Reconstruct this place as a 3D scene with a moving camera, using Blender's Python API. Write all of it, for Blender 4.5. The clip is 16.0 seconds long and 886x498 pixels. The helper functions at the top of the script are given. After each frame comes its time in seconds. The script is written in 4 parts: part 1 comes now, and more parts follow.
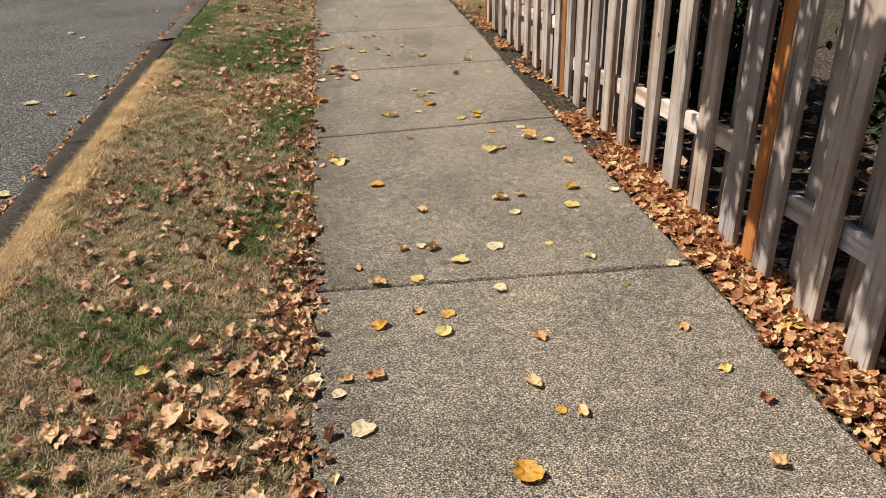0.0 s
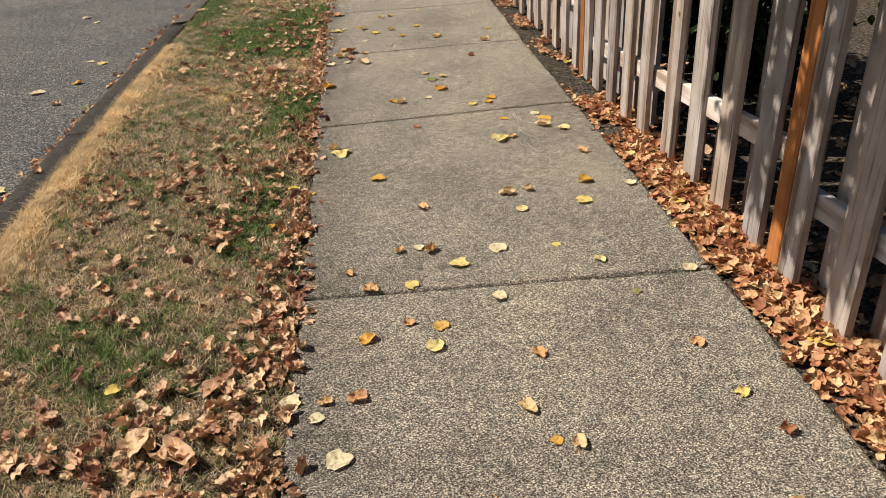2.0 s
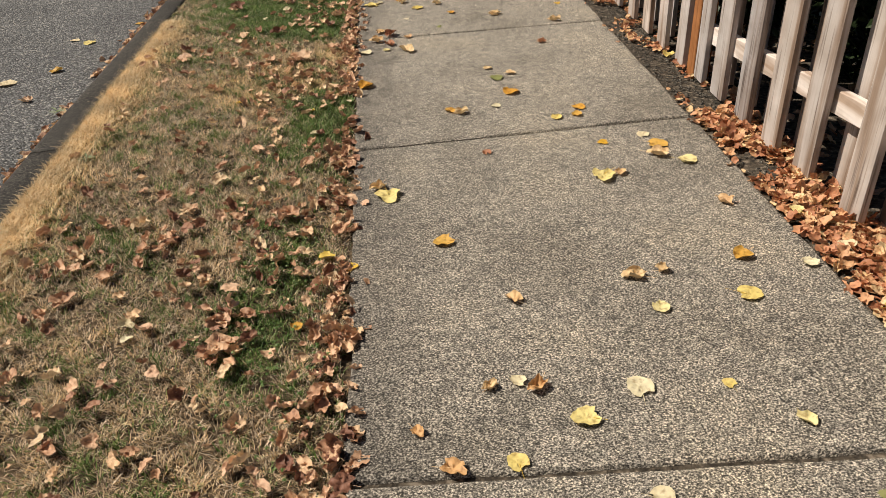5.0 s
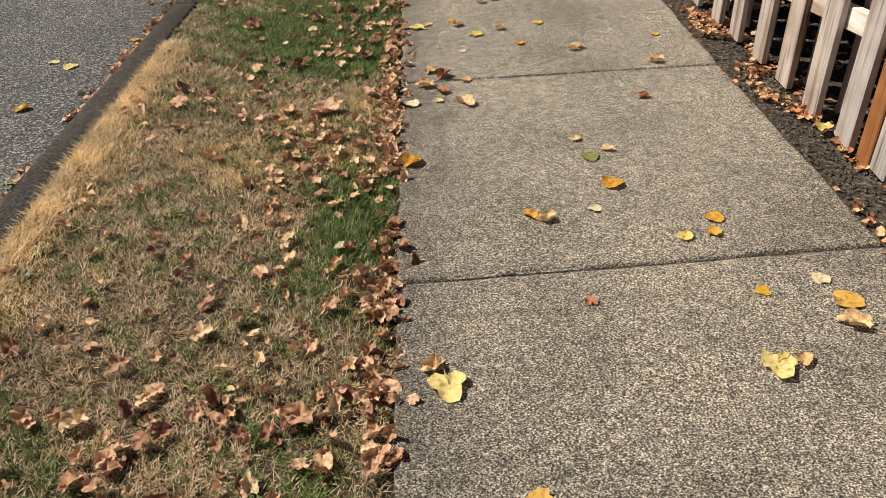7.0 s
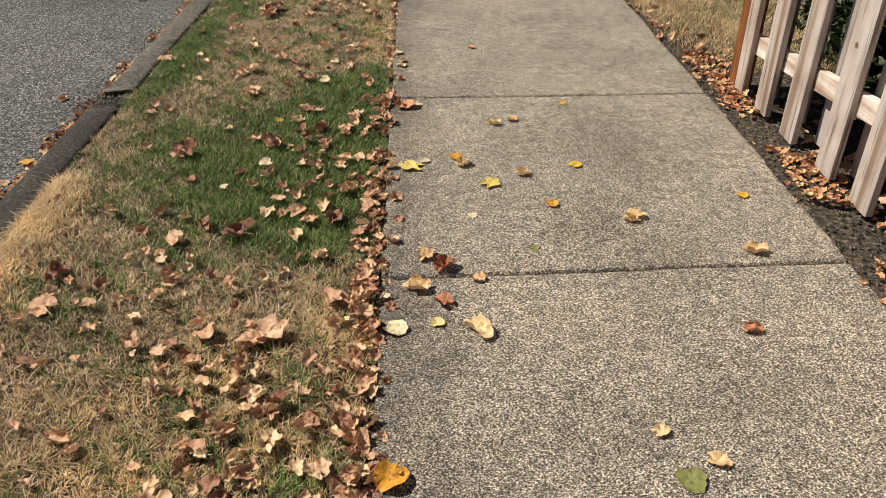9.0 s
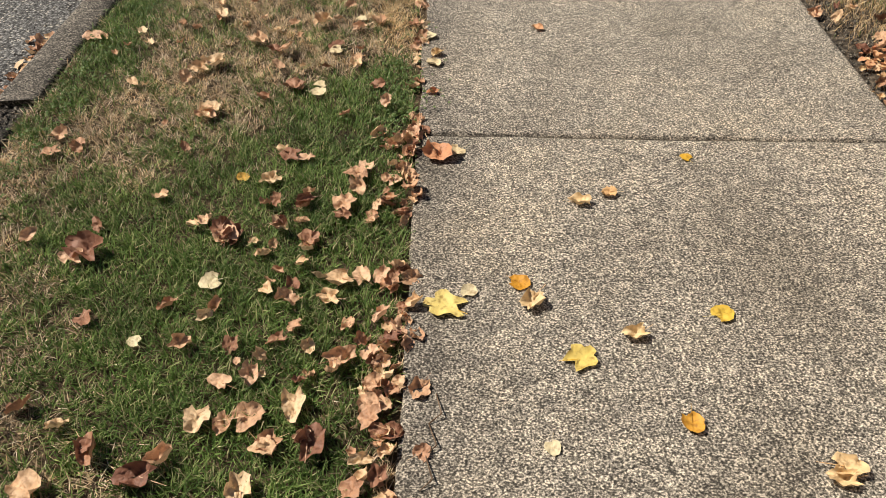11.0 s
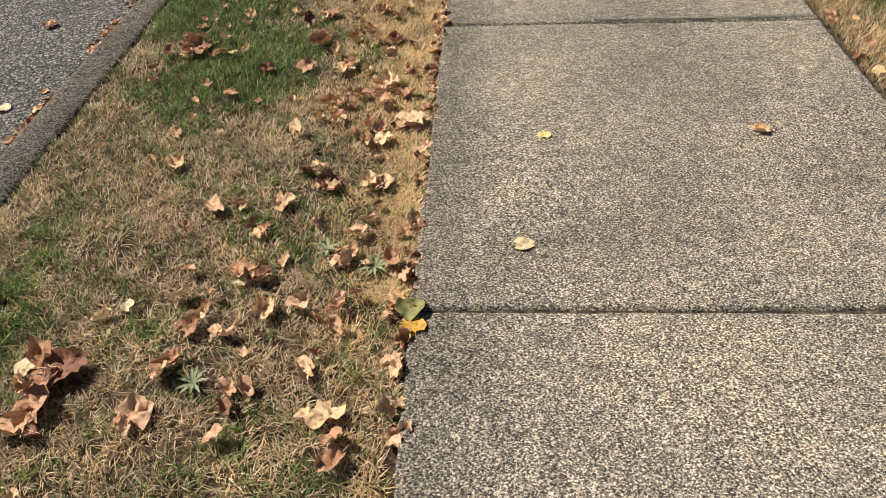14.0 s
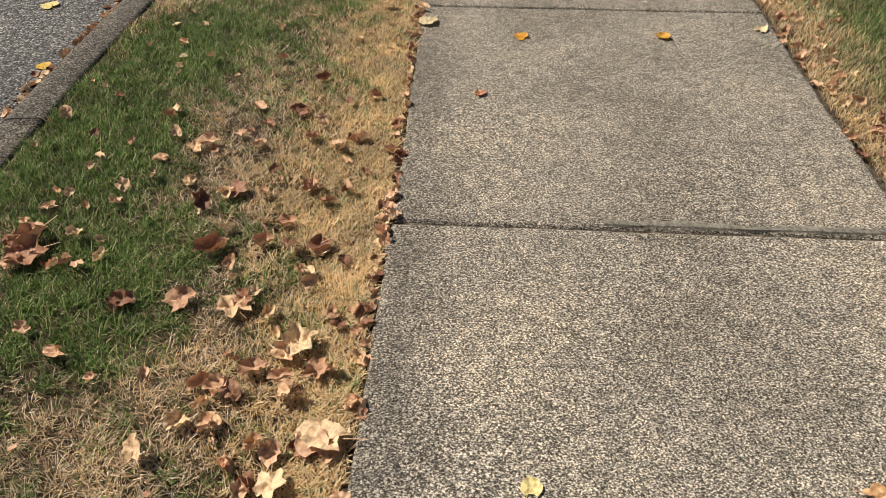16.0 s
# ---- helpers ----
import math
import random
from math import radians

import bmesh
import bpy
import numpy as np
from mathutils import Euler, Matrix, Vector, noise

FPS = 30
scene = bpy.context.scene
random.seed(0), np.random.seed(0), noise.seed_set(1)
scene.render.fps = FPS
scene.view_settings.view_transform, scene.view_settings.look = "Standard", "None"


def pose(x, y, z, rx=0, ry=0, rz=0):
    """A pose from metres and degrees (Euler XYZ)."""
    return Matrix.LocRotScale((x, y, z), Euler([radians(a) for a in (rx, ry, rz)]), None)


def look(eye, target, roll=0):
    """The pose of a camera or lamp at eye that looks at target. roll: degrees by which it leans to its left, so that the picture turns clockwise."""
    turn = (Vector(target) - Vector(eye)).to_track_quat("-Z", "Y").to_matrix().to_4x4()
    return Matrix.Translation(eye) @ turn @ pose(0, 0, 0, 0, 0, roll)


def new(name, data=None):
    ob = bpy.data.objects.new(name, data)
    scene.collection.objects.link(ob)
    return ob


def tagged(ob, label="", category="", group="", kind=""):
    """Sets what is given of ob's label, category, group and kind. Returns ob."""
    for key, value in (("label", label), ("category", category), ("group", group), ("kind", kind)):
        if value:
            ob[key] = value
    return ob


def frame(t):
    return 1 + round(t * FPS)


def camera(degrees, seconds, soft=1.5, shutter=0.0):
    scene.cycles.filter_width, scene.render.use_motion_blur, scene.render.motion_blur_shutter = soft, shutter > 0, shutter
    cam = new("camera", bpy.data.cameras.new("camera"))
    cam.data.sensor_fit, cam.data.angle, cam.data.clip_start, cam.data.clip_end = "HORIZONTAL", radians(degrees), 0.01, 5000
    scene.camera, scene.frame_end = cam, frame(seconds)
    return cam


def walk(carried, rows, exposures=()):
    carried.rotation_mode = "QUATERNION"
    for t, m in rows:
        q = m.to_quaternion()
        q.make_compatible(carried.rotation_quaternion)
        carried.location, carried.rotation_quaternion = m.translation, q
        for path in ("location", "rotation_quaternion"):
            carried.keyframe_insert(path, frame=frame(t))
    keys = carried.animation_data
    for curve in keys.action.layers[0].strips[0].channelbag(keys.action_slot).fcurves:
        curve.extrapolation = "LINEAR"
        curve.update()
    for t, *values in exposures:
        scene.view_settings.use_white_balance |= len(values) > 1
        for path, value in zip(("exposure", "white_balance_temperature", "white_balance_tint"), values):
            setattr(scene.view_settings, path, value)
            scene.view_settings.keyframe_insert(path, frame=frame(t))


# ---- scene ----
cam = camera(61.5, 16.0, 0.8)
PATH = [
    (0, (0.142, -2.626, 1.535), (0.381, -0.874, 0.6), -2.0),
    (0.5, (0.124, -2.617, 1.534), (0.336, -0.863, 0.596), -2.6),
    (1, (0.139, -2.583, 1.537), (0.332, -0.832, 0.59), -3.3),
    (1.5, (0.22, -2.494, 1.52), (0.392, -0.751, 0.555), -3.7),
    (2, (0.324, -2.405, 1.522), (0.464, -0.671, 0.534), -3.8),
    (2.5, (0.338, -2.297, 1.501), (0.435, -0.579, 0.481), -4.1),
    (3, (0.242, -2.083, 1.477), (0.324, -0.385, 0.422), -4.0),
    (3.2, (0.191, -1.996, 1.495), (0.279, -0.306, 0.43), -3.8),
    (5.3, (0.174, -1.042, 1.447), (0.259, 0.623, 0.343), -3.9),
    (5.5, (0.12, -0.918, 1.465), (0.208, 0.741, 0.351), -3.7),
    (6, (0.058, -0.655, 1.457), (0.144, 0.988, 0.321), -2.9),
    (6.5, (0.095, -0.293, 1.437), (0.147, 1.342, 0.287), -2.7),
    (7, (0.107, 0.015, 1.436), (0.118, 1.65, 0.285), -3.3),
    (7.5, (0.053, 0.42, 1.456), (0.065, 2.065, 0.317), -3.3),
    (8, (0.059, 0.823, 1.431), (0.096, 2.482, 0.314), -2.3),
    (8.5, (0.112, 1.168, 1.471), (0.161, 2.84, 0.375), -1.4),
    (8.7, (0.124, 1.29, 1.46), (0.173, 2.964, 0.366), -1.3),
    (10.8, (0.108, 2.85, 1.398), (0.078, 4.335, 0.059), -1.3),
    (11, (0.093, 3.005, 1.392), (0.062, 4.471, 0.032), -1.1),
    (11.5, (0.125, 3.462, 1.36), (0.076, 4.912, -0.017), -0.8),
    (12, (0.105, 3.916, 1.38), (0.004, 5.381, 0.023), -1.8),
    (12.5, (0.101, 4.392, 1.402), (-0.018, 5.881, 0.072), -2.4),
    (13, (0.172, 4.846, 1.39), (0.041, 6.35, 0.078), -3.4),
    (13.5, (0.156, 5.258, 1.353), (0.03, 6.774, 0.054), -3.7),
    (14, (0.163, 5.607, 1.347), (0.06, 7.128, 0.053), -3.5),
    (14.5, (0.254, 5.964, 1.353), (0.167, 7.494, 0.068), -3.1),
    (15, (0.257, 6.277, 1.336), (0.179, 7.809, 0.053), -2.4),
    (15.5, (0.216, 6.605, 1.359), (0.14, 8.134, 0.072), -1.4),
    (16, (0.221, 6.877, 1.364), (0.181, 8.429, 0.103), -0.2),
]
walk(cam, [(t, look(e, g, r)) for t, e, g, r in PATH], [(0, 0.17), (6, 0.13), (8.5, 0.16), (11, 0.24), (12.5, 0.3), (14.5, 0.26), (16, 0.22)])

# ---- sky, sun ----
SUN_EL, SUN_AZ = radians(50), radians(18)     # the sun stands to the road's side, a little ahead of the walker
sun_dir = Vector((-math.cos(SUN_EL) * math.cos(SUN_AZ), math.cos(SUN_EL) * math.sin(SUN_AZ), math.sin(SUN_EL)))
world = bpy.data.worlds.new("world")
scene.world = world
world.use_nodes = True
wn = world.node_tree
sky = wn.nodes.new("ShaderNodeTexSky")
sky.sky_type = "NISHITA"
sky.sun_disc = False
sky.sun_elevation = SUN_EL
sky.sun_rotation = math.atan2(sun_dir.x, sun_dir.y)
wn.nodes["Background"].inputs["Strength"].default_value = 0.034
wn.links.new(sky.outputs[0], wn.nodes["Background"].inputs[0])
sun = new("sun", bpy.data.lights.new("sun", "SUN"))
sun.data.energy, sun.data.angle, sun.data.color = 5.0, radians(0.5), (1.0, 0.9, 0.77)
sun.matrix_world = look(sun_dir * 30, (0, 0, 0))


# ---- materials ----
def mat(name, rough=0.85):
    m = bpy.data.materials.new(name)
    m.use_nodes = True
    b = m.node_tree.nodes["Principled BSDF"]
    b.inputs["Roughness"].default_value = rough
    b.inputs["Specular IOR Level"].default_value = 0.3
    return m, m.node_tree, b


def node(nt, kind, **values):
    n = nt.nodes.new(kind)
    for k, v in values.items():
        n.inputs[k.replace("_", " ")].default_value = v
    return n


def ramp(nt, fac, stops):
    r = nt.nodes.new("ShaderNodeValToRGB")
    els = r.color_ramp.elements
    while len(els) < len(stops):
        els.new(0.5)
    for e, (p, c) in zip(els, stops):
        e.position, e.color = p, (*c, 1)
    nt.links.new(fac, r.inputs[0])
    return r.outputs[0]


def mix(nt, fac, a, b, blend="MIX"):
    n = nt.nodes.new("ShaderNodeMix")
    n.data_type, n.blend_type = "RGBA", blend
    for sock, v in ((n.inputs[0], fac), (n.inputs[6], a), (n.inputs[7], b)):
        if isinstance(v, (int, float)):
            sock.default_value = v
        elif isinstance(v, tuple):
            sock.default_value = (*v, 1)
        else:
            nt.links.new(v, sock)
    return n.outputs[2]


def where(nt):
    return nt.nodes.new("ShaderNodeNewGeometry").outputs["Position"]


def tex(nt, kind, scale, vec=None, detail=3.0, out=0):
    n = nt.nodes.new(kind)
    n.inputs["Scale"].default_value = scale
    if "Detail" in n.inputs:
        n.inputs["Detail"].default_value = detail
    if vec is not None:
        nt.links.new(vec, n.inputs["Vector"])
    return n.outputs[out]


def bump(nt, bsdf, height, dist, strength=1.0):
    b = node(nt, "ShaderNodeBump", Strength=strength, Distance=dist)
    nt.links.new(height, b.inputs["Height"])
    nt.links.new(b.outputs[0], bsdf.inputs["Normal"])


def grey(v, tint=(1, 1, 1)):
    return tuple(v * t for t in tint)


def concrete(name, lift, scale):
    """Weathered concrete with its washed-out stones showing, brushed across the walk."""
    m, nt, b = mat(name, 0.9)
    p = where(nt)
    warm = (1.0, 0.915, 0.78)
    brushed = nt.nodes.new("ShaderNodeMapping")
    brushed.inputs["Scale"].default_value = (0.82, 1, 1)
    nt.links.new(p, brushed.inputs["Vector"])
    q = brushed.outputs[0]
    v = nt.nodes.new("ShaderNodeTexVoronoi")
    v.inputs["Scale"].default_value = scale
    nt.links.new(p, v.inputs["Vector"])
    sep = nt.nodes.new("ShaderNodeSeparateColor")
    nt.links.new(v.outputs["Color"], sep.inputs[0])
    v2 = nt.nodes.new("ShaderNodeTexVoronoi")
    v2.inputs["Scale"].default_value = scale * 0.62
    nt.links.new(q, v2.inputs["Vector"])
    sep2 = nt.nodes.new("ShaderNodeSeparateColor")
    nt.links.new(v2.outputs["Color"], sep2.inputs[0])
    blend = mix(nt, 0.5, sep.outputs[0], sep2.outputs[1])
    clump = tex(nt, "ShaderNodeTexNoise", scale * 0.7, q, 4)
    blend = mix(nt, 0.46, blend, ramp(nt, clump, [(0.34, (0, 0, 0)), (0.66, (1, 1, 1))]))
    stones = ramp(nt, blend, [(0.18, grey(0.022 * lift, warm)), (0.42, grey(0.09 * lift, warm)), (0.59, grey(0.25 * lift, warm)), (0.8, grey(0.57 * lift, warm))])
    edge = ramp(nt, v.outputs["Distance"], [(0.25, (1, 1, 1)), (0.75, (0.45, 0.44, 0.42))])
    col = mix(nt, 0.6, stones, edge, "MULTIPLY")
    big = ramp(nt, tex(nt, "ShaderNodeTexNoise", 1.7, p, 5), [(0.3, (0.74, 0.73, 0.71)), (0.5, (1, 1, 1)), (0.7, (1.2, 1.17, 1.11))])
    col = mix(nt, 1.0, col, big, "MULTIPLY")
    mid = ramp(nt, tex(nt, "ShaderNodeTexNoise", 22, q, 5), [(0.3, (0.72, 0.72, 0.72)), (0.62, (1.15, 1.13, 1.1))])
    col = mix(nt, 1.0, col, mid, "MULTIPLY")
    sp = nt.nodes.new("ShaderNodeSeparateXYZ")
    nt.links.new(p, sp.inputs[0])
    damp = node(nt, "ShaderNodeMath")
    damp.operation = "MULTIPLY_ADD"
    damp.inputs[1].default_value = 0.4
    nt.links.new(tex(nt, "ShaderNodeTexNoise", 4, p, 5), damp.inputs[0])
    nt.links.new(sp.outputs[0], damp.inputs[2])
    grime = ramp(nt, damp.outputs[0], [(0.14, (0.56, 0.56, 0.57)), (0.46, (1, 1, 1))])
    col = mix(nt, 1.0, col, grime, "MULTIPLY")
    # scales the colour by distance along the walk, palest near 6 m
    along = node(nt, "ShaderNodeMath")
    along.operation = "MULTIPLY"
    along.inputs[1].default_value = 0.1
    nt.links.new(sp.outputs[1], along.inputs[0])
    uneven = ramp(nt, along.outputs[0], [(0.15, (1, 1, 1)), (0.32, (1.1, 1.1, 1.1)), (0.47, (1.1, 1.1, 1.1)), (0.6, (1.2, 1.2, 1.2)), (0.75, (1.06, 1.06, 1.06)), (0.95, (1.02, 1.02, 1.02))])
    col = mix(nt, 1.0, col, uneven, "MULTIPLY")
    nt.links.new(col, b.inputs["Base Color"])
    bump(nt, b, blend, 0.0014, 0.9)
    return m


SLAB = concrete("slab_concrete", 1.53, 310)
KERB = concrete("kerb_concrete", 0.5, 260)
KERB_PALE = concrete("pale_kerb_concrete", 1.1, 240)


def asphalt():
    m, nt, b = mat("asphalt", 0.85)
    p = where(nt)
    v = nt.nodes.new("ShaderNodeTexVoronoi")
    v.inputs["Scale"].default_value = 95
    nt.links.new(p, v.inputs["Vector"])
    sep = nt.nodes.new("ShaderNodeSeparateColor")
    nt.links.new(v.outputs["Color"], sep.inputs[0])
    col = ramp(nt, sep.outputs[0], [(0, grey(0.07)), (0.5, grey(0.16)), (0.85, grey(0.3)), (1, (0.5, 0.47, 0.42))])
    edge = ramp(nt, v.outputs["Distance"], [(0.3, (1, 1, 1)), (0.7, (0.3, 0.3, 0.3))])
    col = mix(nt, 1.0, col, edge, "MULTIPLY")
    big = ramp(nt, tex(nt, "ShaderNodeTexNoise", 1.1, p, 4), [(0.3, (0.8, 0.8, 0.8)), (0.7, (1.25, 1.24, 1.2))])
    col = mix(nt, 1.0, col, big, "MULTIPLY")
    nt.links.new(col, b.inputs["Base Color"])
    inv = node(nt, "ShaderNodeMath")
    inv.operation = "SUBTRACT"
    inv.inputs[0].default_value = 1.0
    nt.links.new(v.outputs["Distance"], inv.inputs[1])
    bump(nt, b, inv.outputs[0], 0.006, 1.0)
    return m


ASPHALT = asphalt()


def earth(name, stops, scale=22):
    m, nt, b = mat(name, 0.95)
    p = where(nt)
    n = tex(nt, "ShaderNodeTexNoise", scale, p, 8)
    col = ramp(nt, n, stops)
    big = ramp(nt, tex(nt, "ShaderNodeTexNoise", 2.3, p, 3), [(0.3, (0.7, 0.7, 0.68)), (0.7, (1.2, 1.18, 1.1))])
    nt.links.new(mix(nt, 1.0, col, big, "MULTIPLY"), b.inputs["Base Color"])
    bump(nt, b, tex(nt, "ShaderNodeTexNoise", scale * 4, p, 6), 0.012)
    return m


THATCH = earth("thatch", [(0.3, (0.03, 0.021, 0.014)), (0.5, (0.1, 0.071, 0.045)), (0.7, (0.26, 0.19, 0.12))], 60)
CEMENT = earth("smooth_cement", [(0.3, (0.16, 0.15, 0.13)), (0.5, (0.33, 0.31, 0.27)), (0.7, (0.48, 0.45, 0.39))], 90)
SOIL = earth("dark_soil", [(0.35, (0.03, 0.025, 0.02)), (0.55, (0.11, 0.09, 0.07)), (0.7, (0.3, 0.25, 0.2))], 45)


def thin(nt, b, col, share):
    """Lets part of the light through a thin leaf or blade."""
    tr = nt.nodes.new("ShaderNodeBsdfTranslucent")
    nt.links.new(col, tr.inputs["Color"])
    mx = nt.nodes.new("ShaderNodeMixShader")
    mx.inputs[0].default_value = share
    nt.links.new(b.outputs[0], mx.inputs[1])
    nt.links.new(tr.outputs[0], mx.inputs[2])
    nt.links.new(mx.outputs[0], nt.nodes["Material Output"].inputs["Surface"])


def blades(name, stops):
    m, nt, b = mat(name, 0.6)
    g = nt.nodes.new("ShaderNodeNewGeometry")
    col = ramp(nt, g.outputs["Random Per Island"], stops)
    big = ramp(nt, tex(nt, "ShaderNodeTexNoise", 5, g.outputs["Position"], 3), [(0.3, (0.75, 0.75, 0.75)), (0.7, (1.2, 1.2, 1.15))])
    col = mix(nt, 1.0, col, big, "MULTIPLY")
    nt.links.new(col, b.inputs["Base Color"])
    thin(nt, b, col, 0.3)
    return m


GREEN = blades("green_blades", [(0, (0.05, 0.1, 0.022)), (0.45, (0.14, 0.235, 0.055)), (0.8, (0.28, 0.37, 0.12)), (1, (0.56, 0.48, 0.3))])
MIXED = blades("fading_blades", [(0, (0.14, 0.12, 0.06)), (0.3, (0.45, 0.345, 0.22)), (0.65, (0.79, 0.59, 0.4)), (1, (0.93, 0.82, 0.66))])
PALE = blades("pale_straw_blades", [(0, (0.62, 0.42, 0.21)), (0.4, (0.82, 0.62, 0.36)), (1, (0.9, 0.78, 0.54))])
STRAW = blades("straw_blades", [(0, (0.46, 0.29, 0.13)), (0.4, (0.76, 0.55, 0.3)), (1, (0.88, 0.74, 0.5))])


def leaf_material(name, stops, rough=0.55):
    """Fallen leaves: a tone for each leaf, with veins and spots."""
    m, nt, b = mat(name, rough)
    info = nt.nodes.new("ShaderNodeObjectInfo")
    g = nt.nodes.new("ShaderNodeNewGeometry")
    add = node(nt, "ShaderNodeMath")
    add.operation = "ADD"
    nt.links.new(info.outputs["Random"], add.inputs[0])
    nt.links.new(g.outputs["Random Per Island"], add.inputs[1])
    fr = node(nt, "ShaderNodeMath")
    fr.operation = "FRACT"
    nt.links.new(add.outputs[0], fr.inputs[0])
    col = ramp(nt, fr.outputs[0], stops)
    spots = ramp(nt, tex(nt, "ShaderNodeTexNoise", 70, g.outputs["Position"], 5), [(0.32, (0.6, 0.52, 0.45)), (0.48, (1, 1, 1)), (0.75, (1.15, 1.12, 1.05))])
    nt.links.new(mix(nt, 1.0, col, spots, "MULTIPLY"), b.inputs["Base Color"])
    bump(nt, b, tex(nt, "ShaderNodeTexNoise", 160, g.outputs["Position"], 3), 0.003, 0.7)
    thin(nt, b, col, 0.12)
    return m


BROWN = leaf_material("dry_leaf", [(0, (0.22, 0.1, 0.065)), (0.18, (0.42, 0.23, 0.14)), (0.42, (0.62, 0.39, 0.24)), (0.6, (0.7, 0.46, 0.31)), (0.82, (0.73, 0.51, 0.31)), (1, (0.8, 0.62, 0.4))])
RUST = leaf_material("rust_leaf", [(0, (0.3, 0.12, 0.06)), (0.35, (0.58, 0.28, 0.15)), (0.7, (0.68, 0.41, 0.22)), (1, (0.78, 0.6, 0.34))])
TAN = leaf_material("tan_leaf", [(0, (0.6, 0.34, 0.14)), (0.4, (0.72, 0.5, 0.26)), (1, (0.8, 0.62, 0.36))])
OLIVE = leaf_material("olive_leaf", [(0, (0.2, 0.22, 0.07)), (1, (0.3, 0.3, 0.12))])
YELLOW = leaf_material("yellow_leaf", [(0, (0.62, 0.36, 0.03)), (0.3, (0.7, 0.5, 0.08)), (0.7, (0.74, 0.62, 0.24)), (1, (0.76, 0.68, 0.38))])
OCHRE = leaf_material("ochre_leaf", [(0, (0.62, 0.3, 0.03)), (1, (0.66, 0.42, 0.1))])
CREAM = leaf_material("cream_leaf", [(0, (0.7, 0.58, 0.36)), (1, (0.74, 0.68, 0.46))])
LIVE = leaf_material("live_leaf", [(0, (0.07, 0.13, 0.03)), (0.6, (0.12, 0.2, 0.05)), (1, (0.19, 0.27, 0.1))], 0.5)
SAGE = leaf_material("sage_leaf", [(0, (0.2, 0.26, 0.13)), (1, (0.34, 0.4, 0.24))], 0.6)
# near-black: the shade behind the fence is partly put into this colour
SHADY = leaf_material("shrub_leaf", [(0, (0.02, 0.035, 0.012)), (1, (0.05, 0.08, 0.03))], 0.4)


def timber(name, light, dark, grain=1.0, run=(1, 1, 0.045)):
    """Boards with the grain running upwards."""
    m, nt, b = mat(name, 0.8)
    co = nt.nodes.new("ShaderNodeTexCoord")
    info = nt.nodes.new("ShaderNodeObjectInfo")
    mp = nt.nodes.new("ShaderNodeMapping")
    mp.inputs["Scale"].default_value = run
    off = nt.nodes.new("ShaderNodeVectorMath")
    off.operation = "ADD"
    nt.links.new(co.outputs["Object"], off.inputs[0])
    mul = node(nt, "ShaderNodeMath")
    mul.operation = "MULTIPLY"
    mul.inputs[1].default_value = 37.0
    nt.links.new(info.outputs["Random"], mul.inputs[0])
    nt.links.new(mul.outputs[0], off.inputs[1])
    nt.links.new(off.outputs[0], mp.inputs["Vector"])
    n = tex(nt, "ShaderNodeTexNoise", 60 * grain, mp.outputs[0], 8)
    col = ramp(nt, n, [(0.28, dark), (0.44, light), (0.7, light)])
    streak = tex(nt, "ShaderNodeTexNoise", 16, mp.outputs[0], 3)
    col = mix(nt, 1.0, col, ramp(nt, streak, [(0.34, (0.58, 0.48, 0.4)), (0.48, (1, 0.98, 0.97)), (0.66, (1.12, 1.15, 1.18))]), "MULTIPLY")
    knots = nt.nodes.new("ShaderNodeTexVoronoi")
    knots.inputs["Scale"].default_value = 3.4
    nt.links.new(off.outputs[0], knots.inputs["Vector"])
    col = mix(nt, 1.0, col, ramp(nt, knots.outputs["Distance"], [(0.03, (0.3, 0.2, 0.13)), (0.055, (1, 1, 1))]), "MULTIPLY")
    blot = ramp(nt, tex(nt, "ShaderNodeTexNoise", 5, off.outputs[0], 4), [(0.3, (0.72, 0.66, 0.6)), (0.65, (1.12, 1.1, 1.08))])
    col = mix(nt, 1.0, col, blot, "MULTIPLY")
    tone = ramp(nt, info.outputs["Random"], [(0, (0.7, 0.71, 0.74)), (0.5, (1, 0.99, 0.98)), (1, (1.1, 1.02, 0.93))])
    nt.links.new(mix(nt, 1.0, col, tone, "MULTIPLY"), b.inputs["Base Color"])
    bump(nt, b, n, 0.004, 0.8)
    return m


PICKET = timber("weathered_picket", (0.46, 0.43, 0.415), (0.15, 0.12, 0.105))
POST = timber("orange_stained_post", (0.44, 0.185, 0.06), (0.28, 0.105, 0.032))
RAIL = timber("pale_rail", (0.71, 0.71, 0.73), (0.5, 0.49, 0.5), 0.8, (1, 0.06, 1))
BARK = timber("bark", (0.2, 0.15, 0.11), (0.07, 0.05, 0.04), 0.5)
TWIG = timber("twig", (0.25, 0.18, 0.12), (0.12, 0.085, 0.06))


# ---- mesh helpers ----
def mesh(name, verts, faces, material):
    me = bpy.data.meshes.new(name)
    me.from_pydata(verts, [], faces)
    me.materials.append(material)
    return me


def smooth(me):
    me.polygons.foreach_set("use_smooth", [True] * len(me.polygons))
    return me


def part(name, bm, material, parent, label=""):
    me = bpy.data.meshes.new(name)
    bm.to_mesh(me)
    bm.free()
    me.materials.append(material)
    ob = new(name, me)
    ob.parent = parent
    return tagged(ob, label)


def box_bm(x0, x1, y0, y1, z0, z1, bevel=0.0, seg=1):
    bm = bmesh.new()
    bmesh.ops.create_cube(bm, size=1)
    for v in bm.verts:
        v.co = Vector((x0 if v.co.x < 0 else x1, y0 if v.co.y < 0 else y1, z0 if v.co.z < 0 else z1))
    if bevel:
        bmesh.ops.bevel(bm, geom=bm.edges[:], offset=bevel, segments=seg, affect="EDGES")
    return bm


